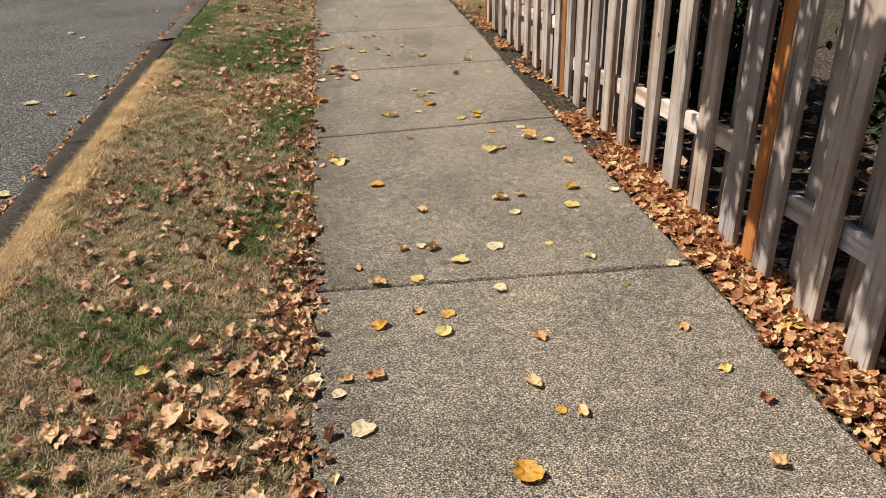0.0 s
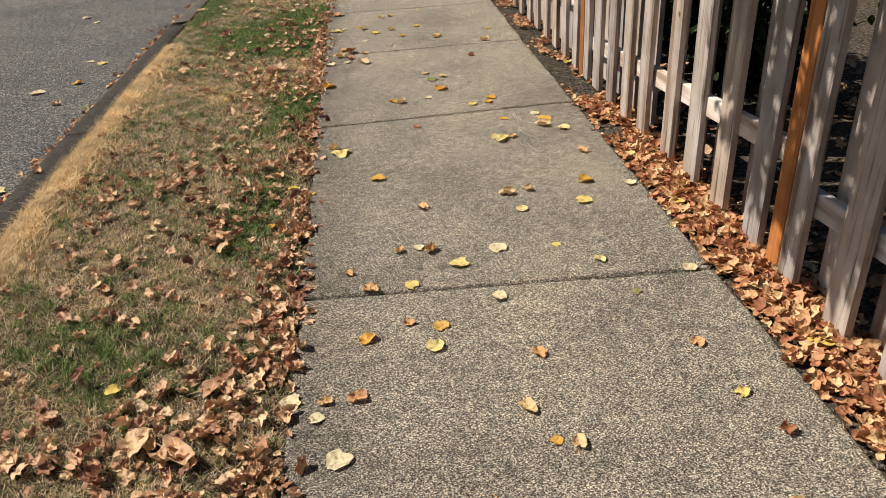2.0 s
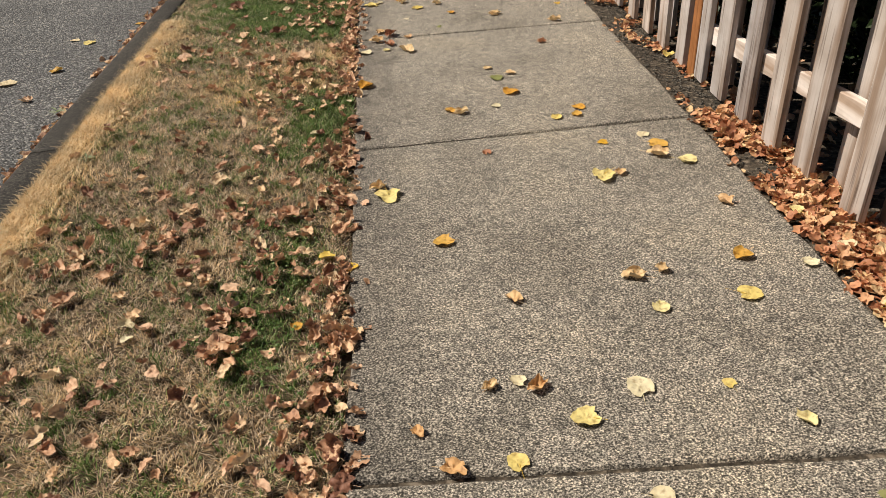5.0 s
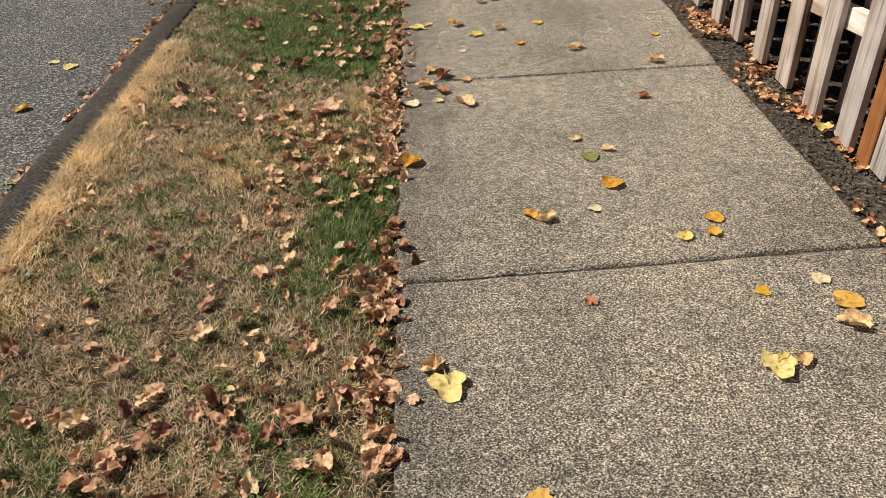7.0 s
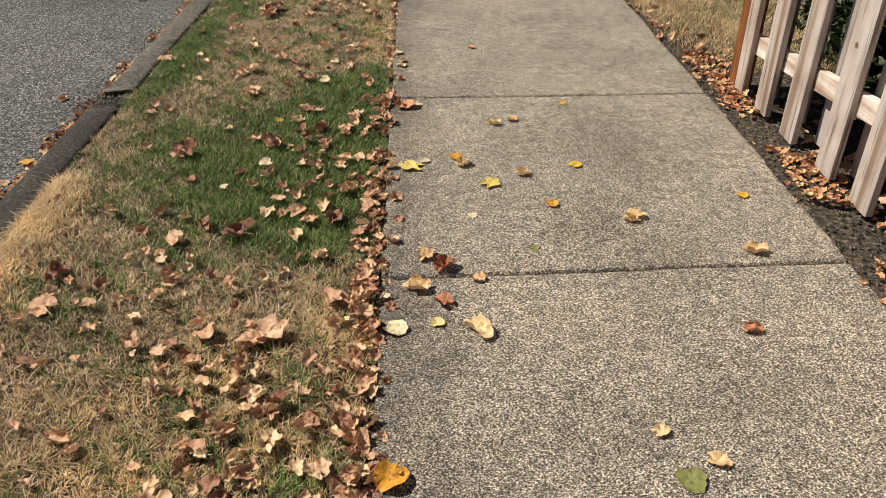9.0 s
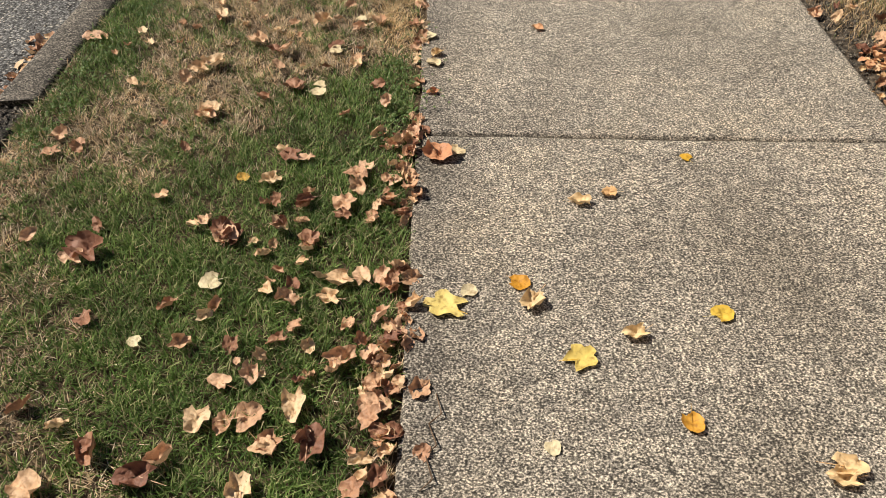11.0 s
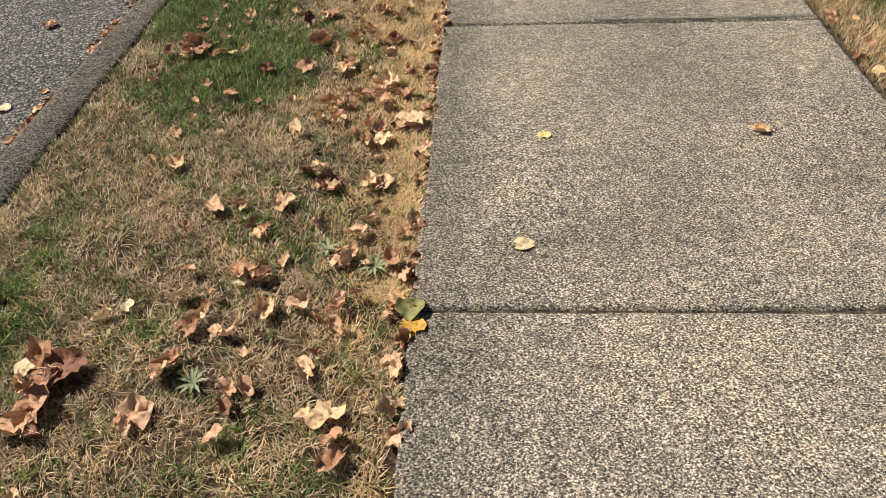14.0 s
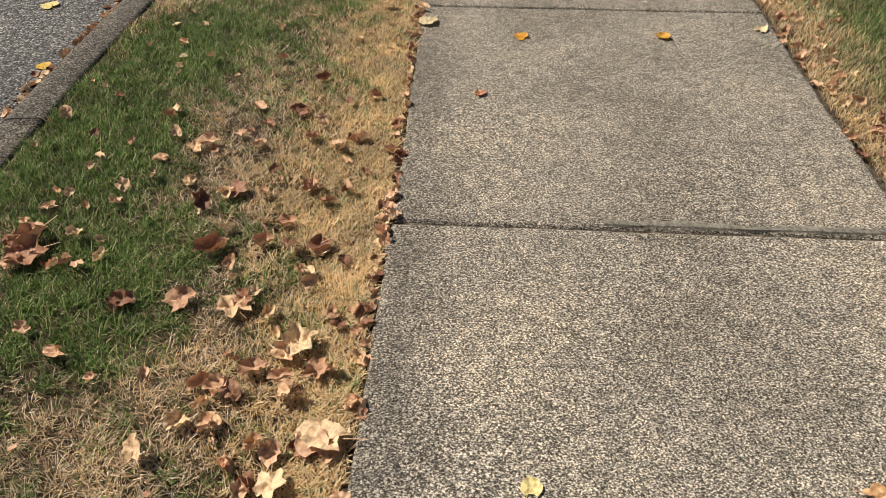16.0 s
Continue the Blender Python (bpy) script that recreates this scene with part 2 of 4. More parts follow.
# ---- the ground, road, kerb ----
def lerp(y, knots):
    return float(np.interp(y, [k[0] for k in knots], [k[1] for k in knots]))


KERB_IN = [(-4, -1.465), (3, -1.445), (5.2, -1.405), (6.5, -1.375), (8.2, -1.345), (10.4, -1.32), (16, -1.25)]
EDGE_L = [(-4, -0.04), (4, -0.035), (7, -0.025), (8.7, 0.015), (10.4, 0.035), (20, 0.1)]
EDGE_R = [(-4, 1.53), (2, 1.545), (3.5, 1.55), (5.2, 1.572), (8.3, 1.578), (9.4, 1.61), (10.4, 1.66), (20, 1.75)]
ROAD_Z, SOIL_Z = -0.085, -0.022


def kerb_in(y):
    return lerp(y, KERB_IN)


def strip(name, left, right, y0, y1, dy, zs, material, nx=8, rough=0.0):
    """A sheet between two lines along the walk; zs: its height at left and right."""
    ys = np.arange(y0, y1 + dy / 2, dy)
    vs, fs = [], []
    for y in ys:
        a, b = left(y), right(y)
        for i in range(nx + 1):
            u = i / nx
            x = a + (b - a) * u
            z = zs[0] + (zs[1] - zs[0]) * u + rough * noise.noise((x * 5, y * 5, 0.3))
            vs.append((x, y, z))
    for j in range(len(ys) - 1):
        for i in range(nx):
            k = j * (nx + 1) + i
            fs.append((k, k + 1, k + nx + 2, k + nx + 1))
    return new(name, smooth(mesh(name, vs, fs, material)))


ground = new("ground", mesh("ground", [(-3000, -3000, -0.3), (3000, -3000, -0.3), (3000, 3000, -0.3), (-3000, 3000, -0.3)], [(0, 1, 2, 3)], THATCH))
tagged(ground, "dry grass land reaching to the horizon", "ground", kind="structure")
road = strip("road", lambda y: -9.0, lambda y: kerb_in(y) - 0.17, -40, 60, 1.0, (ROAD_Z + 0.06, ROAD_Z), ASPHALT, 10)
tagged(road, "dark grey coarse asphalt street beside the kerb", "road", kind="structure")
verge_soil = strip("verge_ground", lambda y: kerb_in(y) - 0.02, lambda y: lerp(y, EDGE_L) + 0.03, -12, 30, 0.12, (SOIL_Z, SOIL_Z), THATCH, 16, 0.012)
tagged(verge_soil, "thatch and soil under the verge lawn", "ground", kind="structure")
yard = strip("yard_ground", lambda y: lerp(y, EDGE_R) - 0.03, lambda y: 14.0, -12, 30, 0.15, (SOIL_Z, SOIL_Z), SOIL, 60, 0.018)
tagged(yard, "dark bare soil with debris beside the fence", "soil", kind="structure")

kerb = tagged(new("kerb"), "dark stained low concrete kerb along the lawn", "kerb", kind="structure")
KERB_CUTS = [-12, -6, -1.9, 2.2, 5.12, 5.3, 9.3, 13.4, 20, 30]


def kerb_stone(y0, y1, sunk):
    prof = [(-0.19, ROAD_Z - 0.1), (-0.185, ROAD_Z + 0.01), (-0.172, -0.035), (-0.155, -0.014), (-0.13, -0.008), (-0.02, -0.004), (0.0, -0.012), (0.004, -0.12)]
    ys = np.linspace(y0 + 0.003, y1 - 0.003, max(3, int((y1 - y0) / 0.06)))
    vs, fs, n = [], [], len(prof)
    for y in ys:
        for dx, z in prof:
            w = 0.012 * noise.noise((y * 2.2, dx * 9, 1.0)) + 0.006 * noise.noise((y * 14, dx * 20, 4.0))
            vs.append((kerb_in(y) + dx + w, y, z - sunk + 0.5 * w))
    for j in range(len(ys) - 1):
        for i in range(n - 1):
            k = j * n + i
            fs.append((k, k + 1, k + n + 1, k + n))
    fs.append(tuple(range(n)))
    fs.append(tuple(range((len(ys) - 1) * n + n - 1, (len(ys) - 1) * n - 1, -1)))
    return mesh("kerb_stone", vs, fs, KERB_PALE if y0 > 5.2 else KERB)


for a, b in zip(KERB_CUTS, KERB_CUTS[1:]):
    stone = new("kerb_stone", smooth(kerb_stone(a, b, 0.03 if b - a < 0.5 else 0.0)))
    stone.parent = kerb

# ---- the pavement, slab by slab ----
pavement = tagged(new("pavement"), "pavement of exposed-aggregate concrete slabs with dark joints", "pavement", kind="structure")
bed = strip("joint_bed", lambda y: lerp(y, EDGE_L) + 0.02, lambda y: lerp(y, EDGE_R) - 0.02, -12, 30, 0.5, (-0.014, -0.014), SOIL, 4)
bed.parent = pavement
JOINTS = [(-12.3, -12.3), (-10.6, -10.6), (-8.9, -8.9), (-7.2, -7.2), (-5.5, -5.5), (-3.7, -3.75), (-1.85, -1.93), (0.0, -0.095), (1.885, 1.93), (3.5, 3.5), (5.07, 5.0), (6.955, 6.925),
          (8.69, 8.63), (10.44, 10.37), (12.2, 12.1), (13.9, 13.8), (15.6, 15.5), (17.3, 17.2), (19, 18.9)]


def slab(low, high, seed):
    """One slab: a fine grid whose rim rounds down into the joint, tooled a little smoother along it."""
    nx, ny = 40, 40
    us = np.concatenate(([0, 0.003, 0.008], np.linspace(0.016, 0.984, nx - 5), [0.992, 0.997, 1.0]))
    vs, fs = [], []
    for j, v in enumerate(us):
        for i, u in enumerate(us):
            y = (low[0] + (low[1] - low[0]) * u) * (1 - v) + (high[0] + (high[1] - high[0]) * u) * v
            gap = 0.0045 + 0.003 * noise.noise((u * 9, seed, 2.0))
            y += gap * (1 - 2 * v) + 0.004 * noise.noise((u * 12, v * 3, seed))
            a, b = lerp(y, EDGE_L), lerp(y, EDGE_R)
            x = a + (b - a) * u + 0.012 * noise.noise((y * 3.1, u * 2, 9.0)) + 0.006 * noise.noise((y * 17, u * 2, 3.0))
            d = min(u, 1 - u, v, 1 - v)
            z = 0.0025 * noise.noise((x * 2, y * 2, seed)) - (0.045 if d == 0 else 0.008 * max(0.0, 1 - d / 0.012) ** 2)
            vs.append((x, y, z))
    n = len(us)
    for j in range(n - 1):
        for i in range(n - 1):
            k = j * n + i
            fs.append((k, k + 1, k + n + 1, k + n))
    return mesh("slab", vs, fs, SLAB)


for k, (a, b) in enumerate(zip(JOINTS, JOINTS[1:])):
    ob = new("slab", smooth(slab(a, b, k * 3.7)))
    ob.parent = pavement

# pale mortar left in one joint
fill = bmesh.new()
last = None
for i in range(15):
    x = 0.13 + i * 0.031
    y = 1.885 + 0.045 * x / 1.545 + 0.002 * noise.noise((x * 40, 0, 0))
    row = [fill.verts.new((x, y + d, z)) for d, z in ((-0.009, -0.012), (-0.005, 0.0), (0.005, 0.001), (0.009, -0.012))]
    if last and i not in (6, 7):
        for q in range(3):
            fill.faces.new((last[q], row[q], row[q + 1], last[q + 1]))
    last = row
part("mortar", fill, SLAB, pavement, "pale crumbling mortar in a joint")

# a trowelled margin beyond another joint
band = bmesh.new()
last = None
for i in range(41):
    x = 0.66 + i * 0.022
    y = 8.69 - 0.06 * (x / 1.56) + 0.012
    wide = 0.034 + 0.03 * noise.noise((x * 5, 2, 0)) + 0.02 * noise.noise((x * 23, 5, 0))
    row = [band.verts.new((x, y + d * wide, z)) for d, z in ((0.05, -0.004), (0.15, 0.0035), (0.8, 0.0035), (1.0, -0.004))]
    if last:
        for q in range(3):
            band.faces.new((last[q], row[q], row[q + 1], last[q + 1]))
    last = row
part("trowelled_margin", band, CEMENT, pavement, "smooth pale cement margin along a joint")


# ---- fence ----
FX = 1.745
fence = tagged(new("picket_fence"), "weathered grey wooden board fence with orange-stained posts", "fence")
POSTS = [-5.3, -2.72, -0.145, 2.465, 5.125]
FRONT = [-4.83, -4.54, -4.25, -3.96, -3.67, -3.38, -3.09, -2.8, -2.5, -2.21, -1.93, -1.65, -1.36, -1.1, -0.86, -0.57, -0.255, 0.03, 0.345, 0.65, 0.93, 1.27, 1.545, 1.83, 2.12, 2.355, 2.62, 2.92,
         3.22, 3.515, 3.83, 4.11, 4.45, 4.74, 5.03]


def board(width, thick, height, seed):
    """A sawn board, worn at its edges, a little bowed and cupped."""
    rows = 9
    vs, fs = [], []
    ring = [(-0.5, -0.5), (-0.42, -0.62), (0.42, -0.62), (0.5, -0.5), (0.5, 0.5), (-0.5, 0.5)]
    for r in range(rows):
        z = height * r / (rows - 1)
        bow = 0.006 * noise.noise((seed, z * 1.3, 0))
        for cy, cx in ring:
            e = 0.002 * noise.noise((seed, z * 7, cy * 5))
            vs.append((cx * thick + bow, cy * width + bow + e, z + (0.006 * cy if r == 0 else 0)))
    n = len(ring)
    for r in range(rows - 1):
        for i in range(n):
            fs.append((r * n + i, r * n + (i + 1) % n, (r + 1) * n + (i + 1) % n, (r + 1) * n + i))
    fs.append(tuple(range(n - 1, -1, -1)))
    fs.append(tuple(range((rows - 1) * n, rows * n)))
    return mesh("board", vs, fs, PICKET)


BOARDS = [board(0.125, 0.026, 1.55, s * 5.3) for s in range(6)]
for i, y in enumerate(FRONT):
    near_post = min(abs(y - q) for q in POSTS) < 0.13
    ob = new("picket", BOARDS[i % 6])
    ob.parent = fence
    ob.scale = (1, 0.82 if near_post else 1.0, 1)
    ob.matrix_basis = pose(FX + 0.012 * noise.noise((y, 0, 0)), y, 0.005 + 0.012 * noise.noise((y * 3, 1, 0)), 0.5 * noise.noise((y * 2, 4, 0)), 0, 4 * noise.noise((y * 4, 8, 0))) @ Matrix.Diagonal((*ob.scale, 1))
for i, (a, b) in enumerate(zip(FRONT, FRONT[1:])):
    y = (a + b) / 2
    if min(abs(y - q) for q in POSTS) < 0.11:
        continue
    ob = new("picket", BOARDS[(i * 5 + 2) % 6])
    ob.parent = fence
    ob.matrix_basis = pose(FX + 0.088 + 0.012 * noise.noise((y, 3, 0)), y + 0.02, 0.02 + 0.02 * noise.noise((y * 3, 7, 0)), 0, 0, 180) @ Matrix.Diagonal((1, 1.22, 1, 1))
for i, y in enumerate(POSTS):
    ob = part("post", box_bm(FX - 0.012, FX + 0.077, y - 0.044, y + 0.044, -0.3, 1.62, 0.004), POST, fence, "orange-stained square post")
for a, b in zip(POSTS, POSTS[1:]):
    for base, slope in ((0.32 if b < 0 else 0.225, 0.085), (1.22, 0.03)):
        bm = box_bm(0, 0.038, 0, b - a - 0.09, -0.045, 0.045, 0.004)
        for v in bm.verts:
            v.co.z += base + (b - a - v.co.y) * slope
        ob = part("rail", bm, RAIL, fence, "pale weathered rail")
        ob.matrix_basis = pose(FX + 0.016, a + 0.045, 0)


# ---- leaves ----
def leaf_shape(kind, seed):
    """Vertices and triangles of one fallen leaf about 1 unit long, lowest point at 0: lobed, pleated along its veins, rolled up and crumpled as it dried."""
    r = random.Random(seed)
    dry = kind in ("dry", "scrap")
    n = 12 if kind == "scrap" else 22
    rings = (0.5, 1.0) if kind == "scrap" else (0.3, 0.56, 0.8, 1.0)
    lobes = r.choice((3, 5, 5)) if kind != "flat" else 3
    deep = {"dry": r.uniform(0.02, 0.13), "scrap": r.uniform(0.02, 0.12), "lobed": 0.15, "flat": r.uniform(0.01, 0.06)}[kind]
    pleat = {"dry": 0.13, "scrap": 0.08, "lobed": 0.06, "flat": 0.03}[kind]
    rough = {"dry": 0.34, "scrap": 0.24, "lobed": 0.1, "flat": 0.11}[kind]
    curl = {"dry": r.uniform(0.8, 4.2), "scrap": r.uniform(0.3, 2.0), "lobed": r.uniform(0.3, 1.0), "flat": r.uniform(0.2, 1.5)}[kind]
    rim = r.uniform(0.05, 0.42) if dry else r.uniform(-0.03, 0.2)
    axis, long = r.uniform(-0.8, 0.8), r.uniform(0.75, 1.0)
    torn = [r.uniform(-0.07, 0.05) * {"dry": 1, "scrap": 2.2}.get(kind, 0.4) for _ in range(n)]
    vs, fs = [(0, 0, 0)], []
    for ring in rings:
        for i in range(n):
            t = 2 * math.pi * i / n
            lobe = abs(math.cos(lobes * t / 2)) ** 0.8
            rad = 0.5 - deep * (1 - lobe) * 1.3 + 0.025 * (i % 2) + torn[i]
            if abs(t - math.pi) < 0.35 and kind != "scrap":
                rad *= 0.72
            x, y = rad * ring * math.cos(t), rad * ring * math.sin(t) * long
            z = pleat * (1 - lobe) * ring + rim * ring ** 3 * (0.5 + noise.noise((math.cos(t) * 1.2, math.sin(t) * 1.2, seed * 3.1)))
            z += rough * (0.5 - abs(noise.noise((x * 3.2, y * 3.2, seed * 1.7)))) + rough * 0.5 * noise.noise((x * 7, y * 7, seed * 2.3))
            u, v = x * math.cos(axis) + y * math.sin(axis), y * math.cos(axis) - x * math.sin(axis)
            bent = curl * (1 + 0.6 * u)
            v, z = math.sin(bent * v) / bent * (1 - z * 0.3), z + (1 - math.cos(bent * v)) / bent
            vs.append((u, v, z))
    for i in range(n):
        j = (i + 1) % n
        fs.append((0, 1 + i, 1 + j))
        for k in range(len(rings) - 1):
            q = 1 + k * n
            fs += [(q + i, q + n + i, q + n + j), (q + i, q + n + j, q + j)]
    if kind != "scrap":
        k, back = len(vs), 1 + (len(rings) - 1) * n + n // 2
        bx, by, bz = vs[1 + n // 2]
        px, py, pz = vs[back]
        length, side = r.uniform(0.2, 0.6), r.uniform(-0.25, 0.25)
        vs += [(bx, by + 0.014, bz), (bx, by - 0.014, bz), (px - length, py + 0.008 + side, pz * 0.6 + 0.03), (px - length, py - 0.008 + side, pz * 0.6 + 0.03)]
        fs += [(k, k + 1, k + 3), (k, k + 3, k + 2)]
    low, flat = min(v[2] for v in vs), (0.62 if dry else 1.0)
    return np.array([(x, y, (z - low) * flat) for x, y, z in vs]), np.array(fs)


DRY = [leaf_shape("dry", s) for s in range(24)]
SCRAP = [leaf_shape("scrap", 60 + s) for s in range(20)]
SOFT = [leaf_shape("flat", 100 + s) for s in range(8)]
LOBED = [leaf_shape("lobed", 200 + s) for s in range(8)]
MATS = {"t": TAN, "l": YELLOW, "b": BROWN, "r": RUST, "y": YELLOW, "o": OCHRE, "c": CREAM, "g": OLIVE}
SAY = {"t": "crumpled tan-brown fallen leaf", "l": "pale yellow lobed fallen leaf", "b": "curled dry brown fallen leaf", "r": "rust-coloured curled fallen leaf", "y": "pale yellow fallen leaf", "o": "bright orange-yellow fallen leaf", "c": "bleached cream fallen leaf", "g": "crumpled green fallen leaf"}
LEAF_MESH = {}


def leaf(x, y, z, size, turn, tone, place, tilt=0.0, pick=None):
    dry = tone in "brt"
    which = DRY if dry else LOBED if tone == "l" else SOFT
    i = int(abs(x * 977 + y * 613)) % len(which) if pick is None else pick
    key = (tone, i)
    if key not in LEAF_MESH:
        v, f = which[i]
        me = mesh("fallen_leaf", v.tolist(), f.tolist(), MATS[tone])
        LEAF_MESH[key] = smooth(me)
    ob = new("fallen_leaf", LEAF_MESH[key])
    ob.matrix_basis = pose(x, y, z, tilt, 0, turn) @ Matrix.Diagonal((size, size, size, 1))
    return tagged(ob, f"{SAY[tone]} on the {place}", "leaf", "fallen leaves")


# leaves lying singly on the pavement: across, along, length in cm, tone
SLAB_1 = [(0.12, -0.86, 8, "c"), (0.56, -1.13, 10, "o"), (0.68, -0.74, 8, "b"), (0.44, -0.39, 7, "y"), (0.21, -0.31, 7, "o"), (0.77, -0.49, 7, "b"), (0.18, -0.61, 8, "r"), (0.05, -0.68, 5, "c"),
          (-0.03, -0.59, 7, "c"), (0.7, -0.14, 6, "c"), (1.29, -0.53, 6, "b"), (1.32, -0.79, 5, "y"), (1.37, -0.96, 6, "r"), (1.26, -1.22, 7, "b"), (0.79, -0.91, 7, "b"), (0.73, -0.89, 4, "o"),
          (0.36, -0.24, 5, "b"), (0.47, -0.28, 6, "o"), (0.08, -0.61, 6, "b"), (1.45, -0.08, 6, "c")]
SLAB_2 = [(0.23, 0.01, 8, "b"), (0.39, 0.01, 6, "y"), (0.59, 0.13, 8, "y"), (0.76, 0.22, 8, "c"), (0.44, 0.29, 5, "c"), (0.49, 0.26, 8, "b"), (0.36, 0.28, 6, "b"), (1.14, 0.05, 6, "y"), (0.93, 0.55, 6, "y"),
          (0.9, 0.72, 9, "b"), (1.0, 0.74, 6, "b"), (1.22, 0.57, 8, "y"), (1.48, 0.7, 6, "c"), (1.29, 0.78, 7, "o"), (0.49, 0.66, 7, "b"), (0.3, 1.04, 8, "o"), (0.99, 1.42, 12, "l"), (1.06, 1.43, 7, "b"),
          (1.26, 1.56, 12, "b"), (1.37, 1.13, 9, "r"), (1.36, 1.49, 8, "y")]
SLAB_2B = [(0.11, 1.42, 12, "l"), (0.07, 1.49, 9, "b"), (0.15, 0.14, 5, "b"), (1.07, 1.73, 5, "y"), (1.26, 1.77, 6, "c"), (1.29, 1.66, 9, "o"), (0.55, 1.73, 5, "r"), (1.0, 0.2, 4, "y"), (1.2, -0.2, 4, "g")]
SLAB_3 = [(0.77, 2.41, 9, "o"), (0.67, 2.24, 5, "c"), (0.73, 2.63, 8, "g"), (0.81, 2.68, 7, "b"), (0.49, 2.19, 9, "b"), (0.44, 2.23, 7, "o"), (0.93, 2.04, 6, "y"), (1.03, 2.05, 6, "o"), (1.06, 2.14, 7, "o"),
          (0.27, 3.21, 12, "b"), (1.08, 3.16, 7, "r"), (0.02, 2.67, 9, "o"), (0.7, 2.78, 6, "b"), (0.17, 3.35, 8, "r"), (0.02, 3.23, 8, "c"), (0.15, 3.25, 5, "y"), (0.09, 3.43, 12, "b")]
SLAB_4 = [(0.46, 4.7, 8, "b"), (0.55, 4.74, 6, "b"), (0.07, 4.29, 12, "l"), (0.13, 4.34, 5, "c"), (0.29, 4.3, 10, "b"), (0.26, 4.37, 6, "o"), (0.39, 4.12, 9, "l"), (0.53, 4.19, 8, "b"), (0.76, 4.26, 6, "y"),
          (0.61, 3.94, 6, "o"), (0.3, 3.88, 4, "c"), (0.1, 4.96, 6, "c"), (0.04, 4.94, 12, "r"), (1.35, 3.96, 5, "y"), (1.25, 3.57, 10, "b"), (0.18, 3.55, 10, "r"), (0.29, 3.47, 6, "r"), (0.5, 3.64, 4, "g"),
          (0.88, 3.8, 8, "b"), (0.82, 4.92, 4, "y"), (0.12, 3.62, 9, "b")]
SLAB_5 = [(0.43, 5.8, 6, "r"), (0.02, 5.53, 7, "c"), (0.28, 7.2, 6, "c"), (0.02, 5.32, 5, "r"), (0.38, 7.77, 5, "y"), (1.09, 7.76, 8, "r"), (-0.01, 6.89, 7, "o"), (-0.02, 6.95, 8, "g"), (0.3, 9.51, 6, "r"),
          (0.49, 10.06, 7, "o"), (1.12, 10.07, 8, "o"), (1.58, 10.15, 7, "c"), (0.07, 10.22, 10, "c"), (-0.01, 5.74, 8, "c"), (0.03, 5.6, 6, "b"), (0.9, 3.83, 9, "b")]
rnd = random.Random(5)
for row in (SLAB_1, SLAB_2, SLAB_2B, SLAB_3, SLAB_4, SLAB_5):
    for x, y, cm, tone in row:
        tone = "t" if tone == "b" else tone
        leaf(x, y, 0.001, cm * (0.0092 if tone in "rt" else 0.0102), rnd.uniform(0, 360), tone, "concrete slab", pick=rnd.randrange(8))
# leaves on the road and by the gutter
ROAD = [(-2.68, 6.25, 9, "c"), (-2.08, 4.31, 7, "c"), (-1.99, 3.64, 9, "o"), (-2.23, 3.46, 12, "c"), (-1.98, 3.12, 8, "b"), (-1.77, 1.55, 9, "y"), (-1.56, 1.6, 8, "b"), (-2.5, 5.97, 8, "c"), (-1.95, 4.22, 9, "y"),
        (-1.7, 4.63, 7, "o"), (-1.82, 5.39, 6, "r"), (-1.9, 9.0, 8, "b"), (-1.62, 9.9, 7, "y"), (-1.9, 10.6, 10, "y"), (-1.75, 8.2, 7, "c"), (-2.0, 7.4, 7, "b"), (-2.6, 2.4, 7, "y"), (-3.0, 4.6, 6, "c")]
for x, y, cm, tone in ROAD:
    on_kerb = x > kerb_in(y) - 0.19
    leaf(x, y, -0.006 if on_kerb else ROAD_Z + 0.002 + 0.06 * (-1.6 - x) / 7.4, cm * 0.0102, rnd.uniform(0, 360), tone, "kerb" if on_kerb else "asphalt")

# leaves caught in the lawn: centre, spread across and along, how many
PILES = [(-0.3, -0.72, 0.25, 0.35, 150), (-0.75, -0.75, 0.3, 0.3, 35), (-0.6, 0.15, 0.45, 0.4, 32), (-0.15, -0.2, 0.12, 0.5, 55), (-0.45, 0.75, 0.4, 0.5, 70), (-0.75, 1.25, 0.4, 0.35, 45), (-0.3, 1.5, 0.2, 0.4, 45), (-0.35, 2.75, 0.25, 0.4, 75), (-0.4, 4.45, 0.2, 0.3, 26),
         (-0.2, 4.2, 0.15, 0.4, 14), (-0.9, 3.4, 0.3, 0.5, 45), (-0.9, 6.6, 0.1, 0.12, 5), (-0.4, 6.9, 0.3, 0.6, 45), (-0.25, 8.2, 0.15, 0.7, 40), (-0.55, 8.9, 0.2, 0.35, 12), (-0.95, 8.65, 0.15, 0.2, 8)]
spots = []
for cx, cy, sx, sy, n in PILES:
    for _ in range(n):
        spots.append((rnd.gauss(cx, sx * 0.7), rnd.gauss(cy, sy * 0.7)))
for _ in range(170):
    spots.append((rnd.uniform(-1.3, -0.03), rnd.uniform(-1, 3.6)))
for _ in range(330):
    spots.append((rnd.uniform(-1.35, -0.03), rnd.uniform(-2, 11)))
rnd.shuffle(spots)
spots = [(x, y) for x, y in spots if kerb_in(y) + 0.05 < x < -0.02]
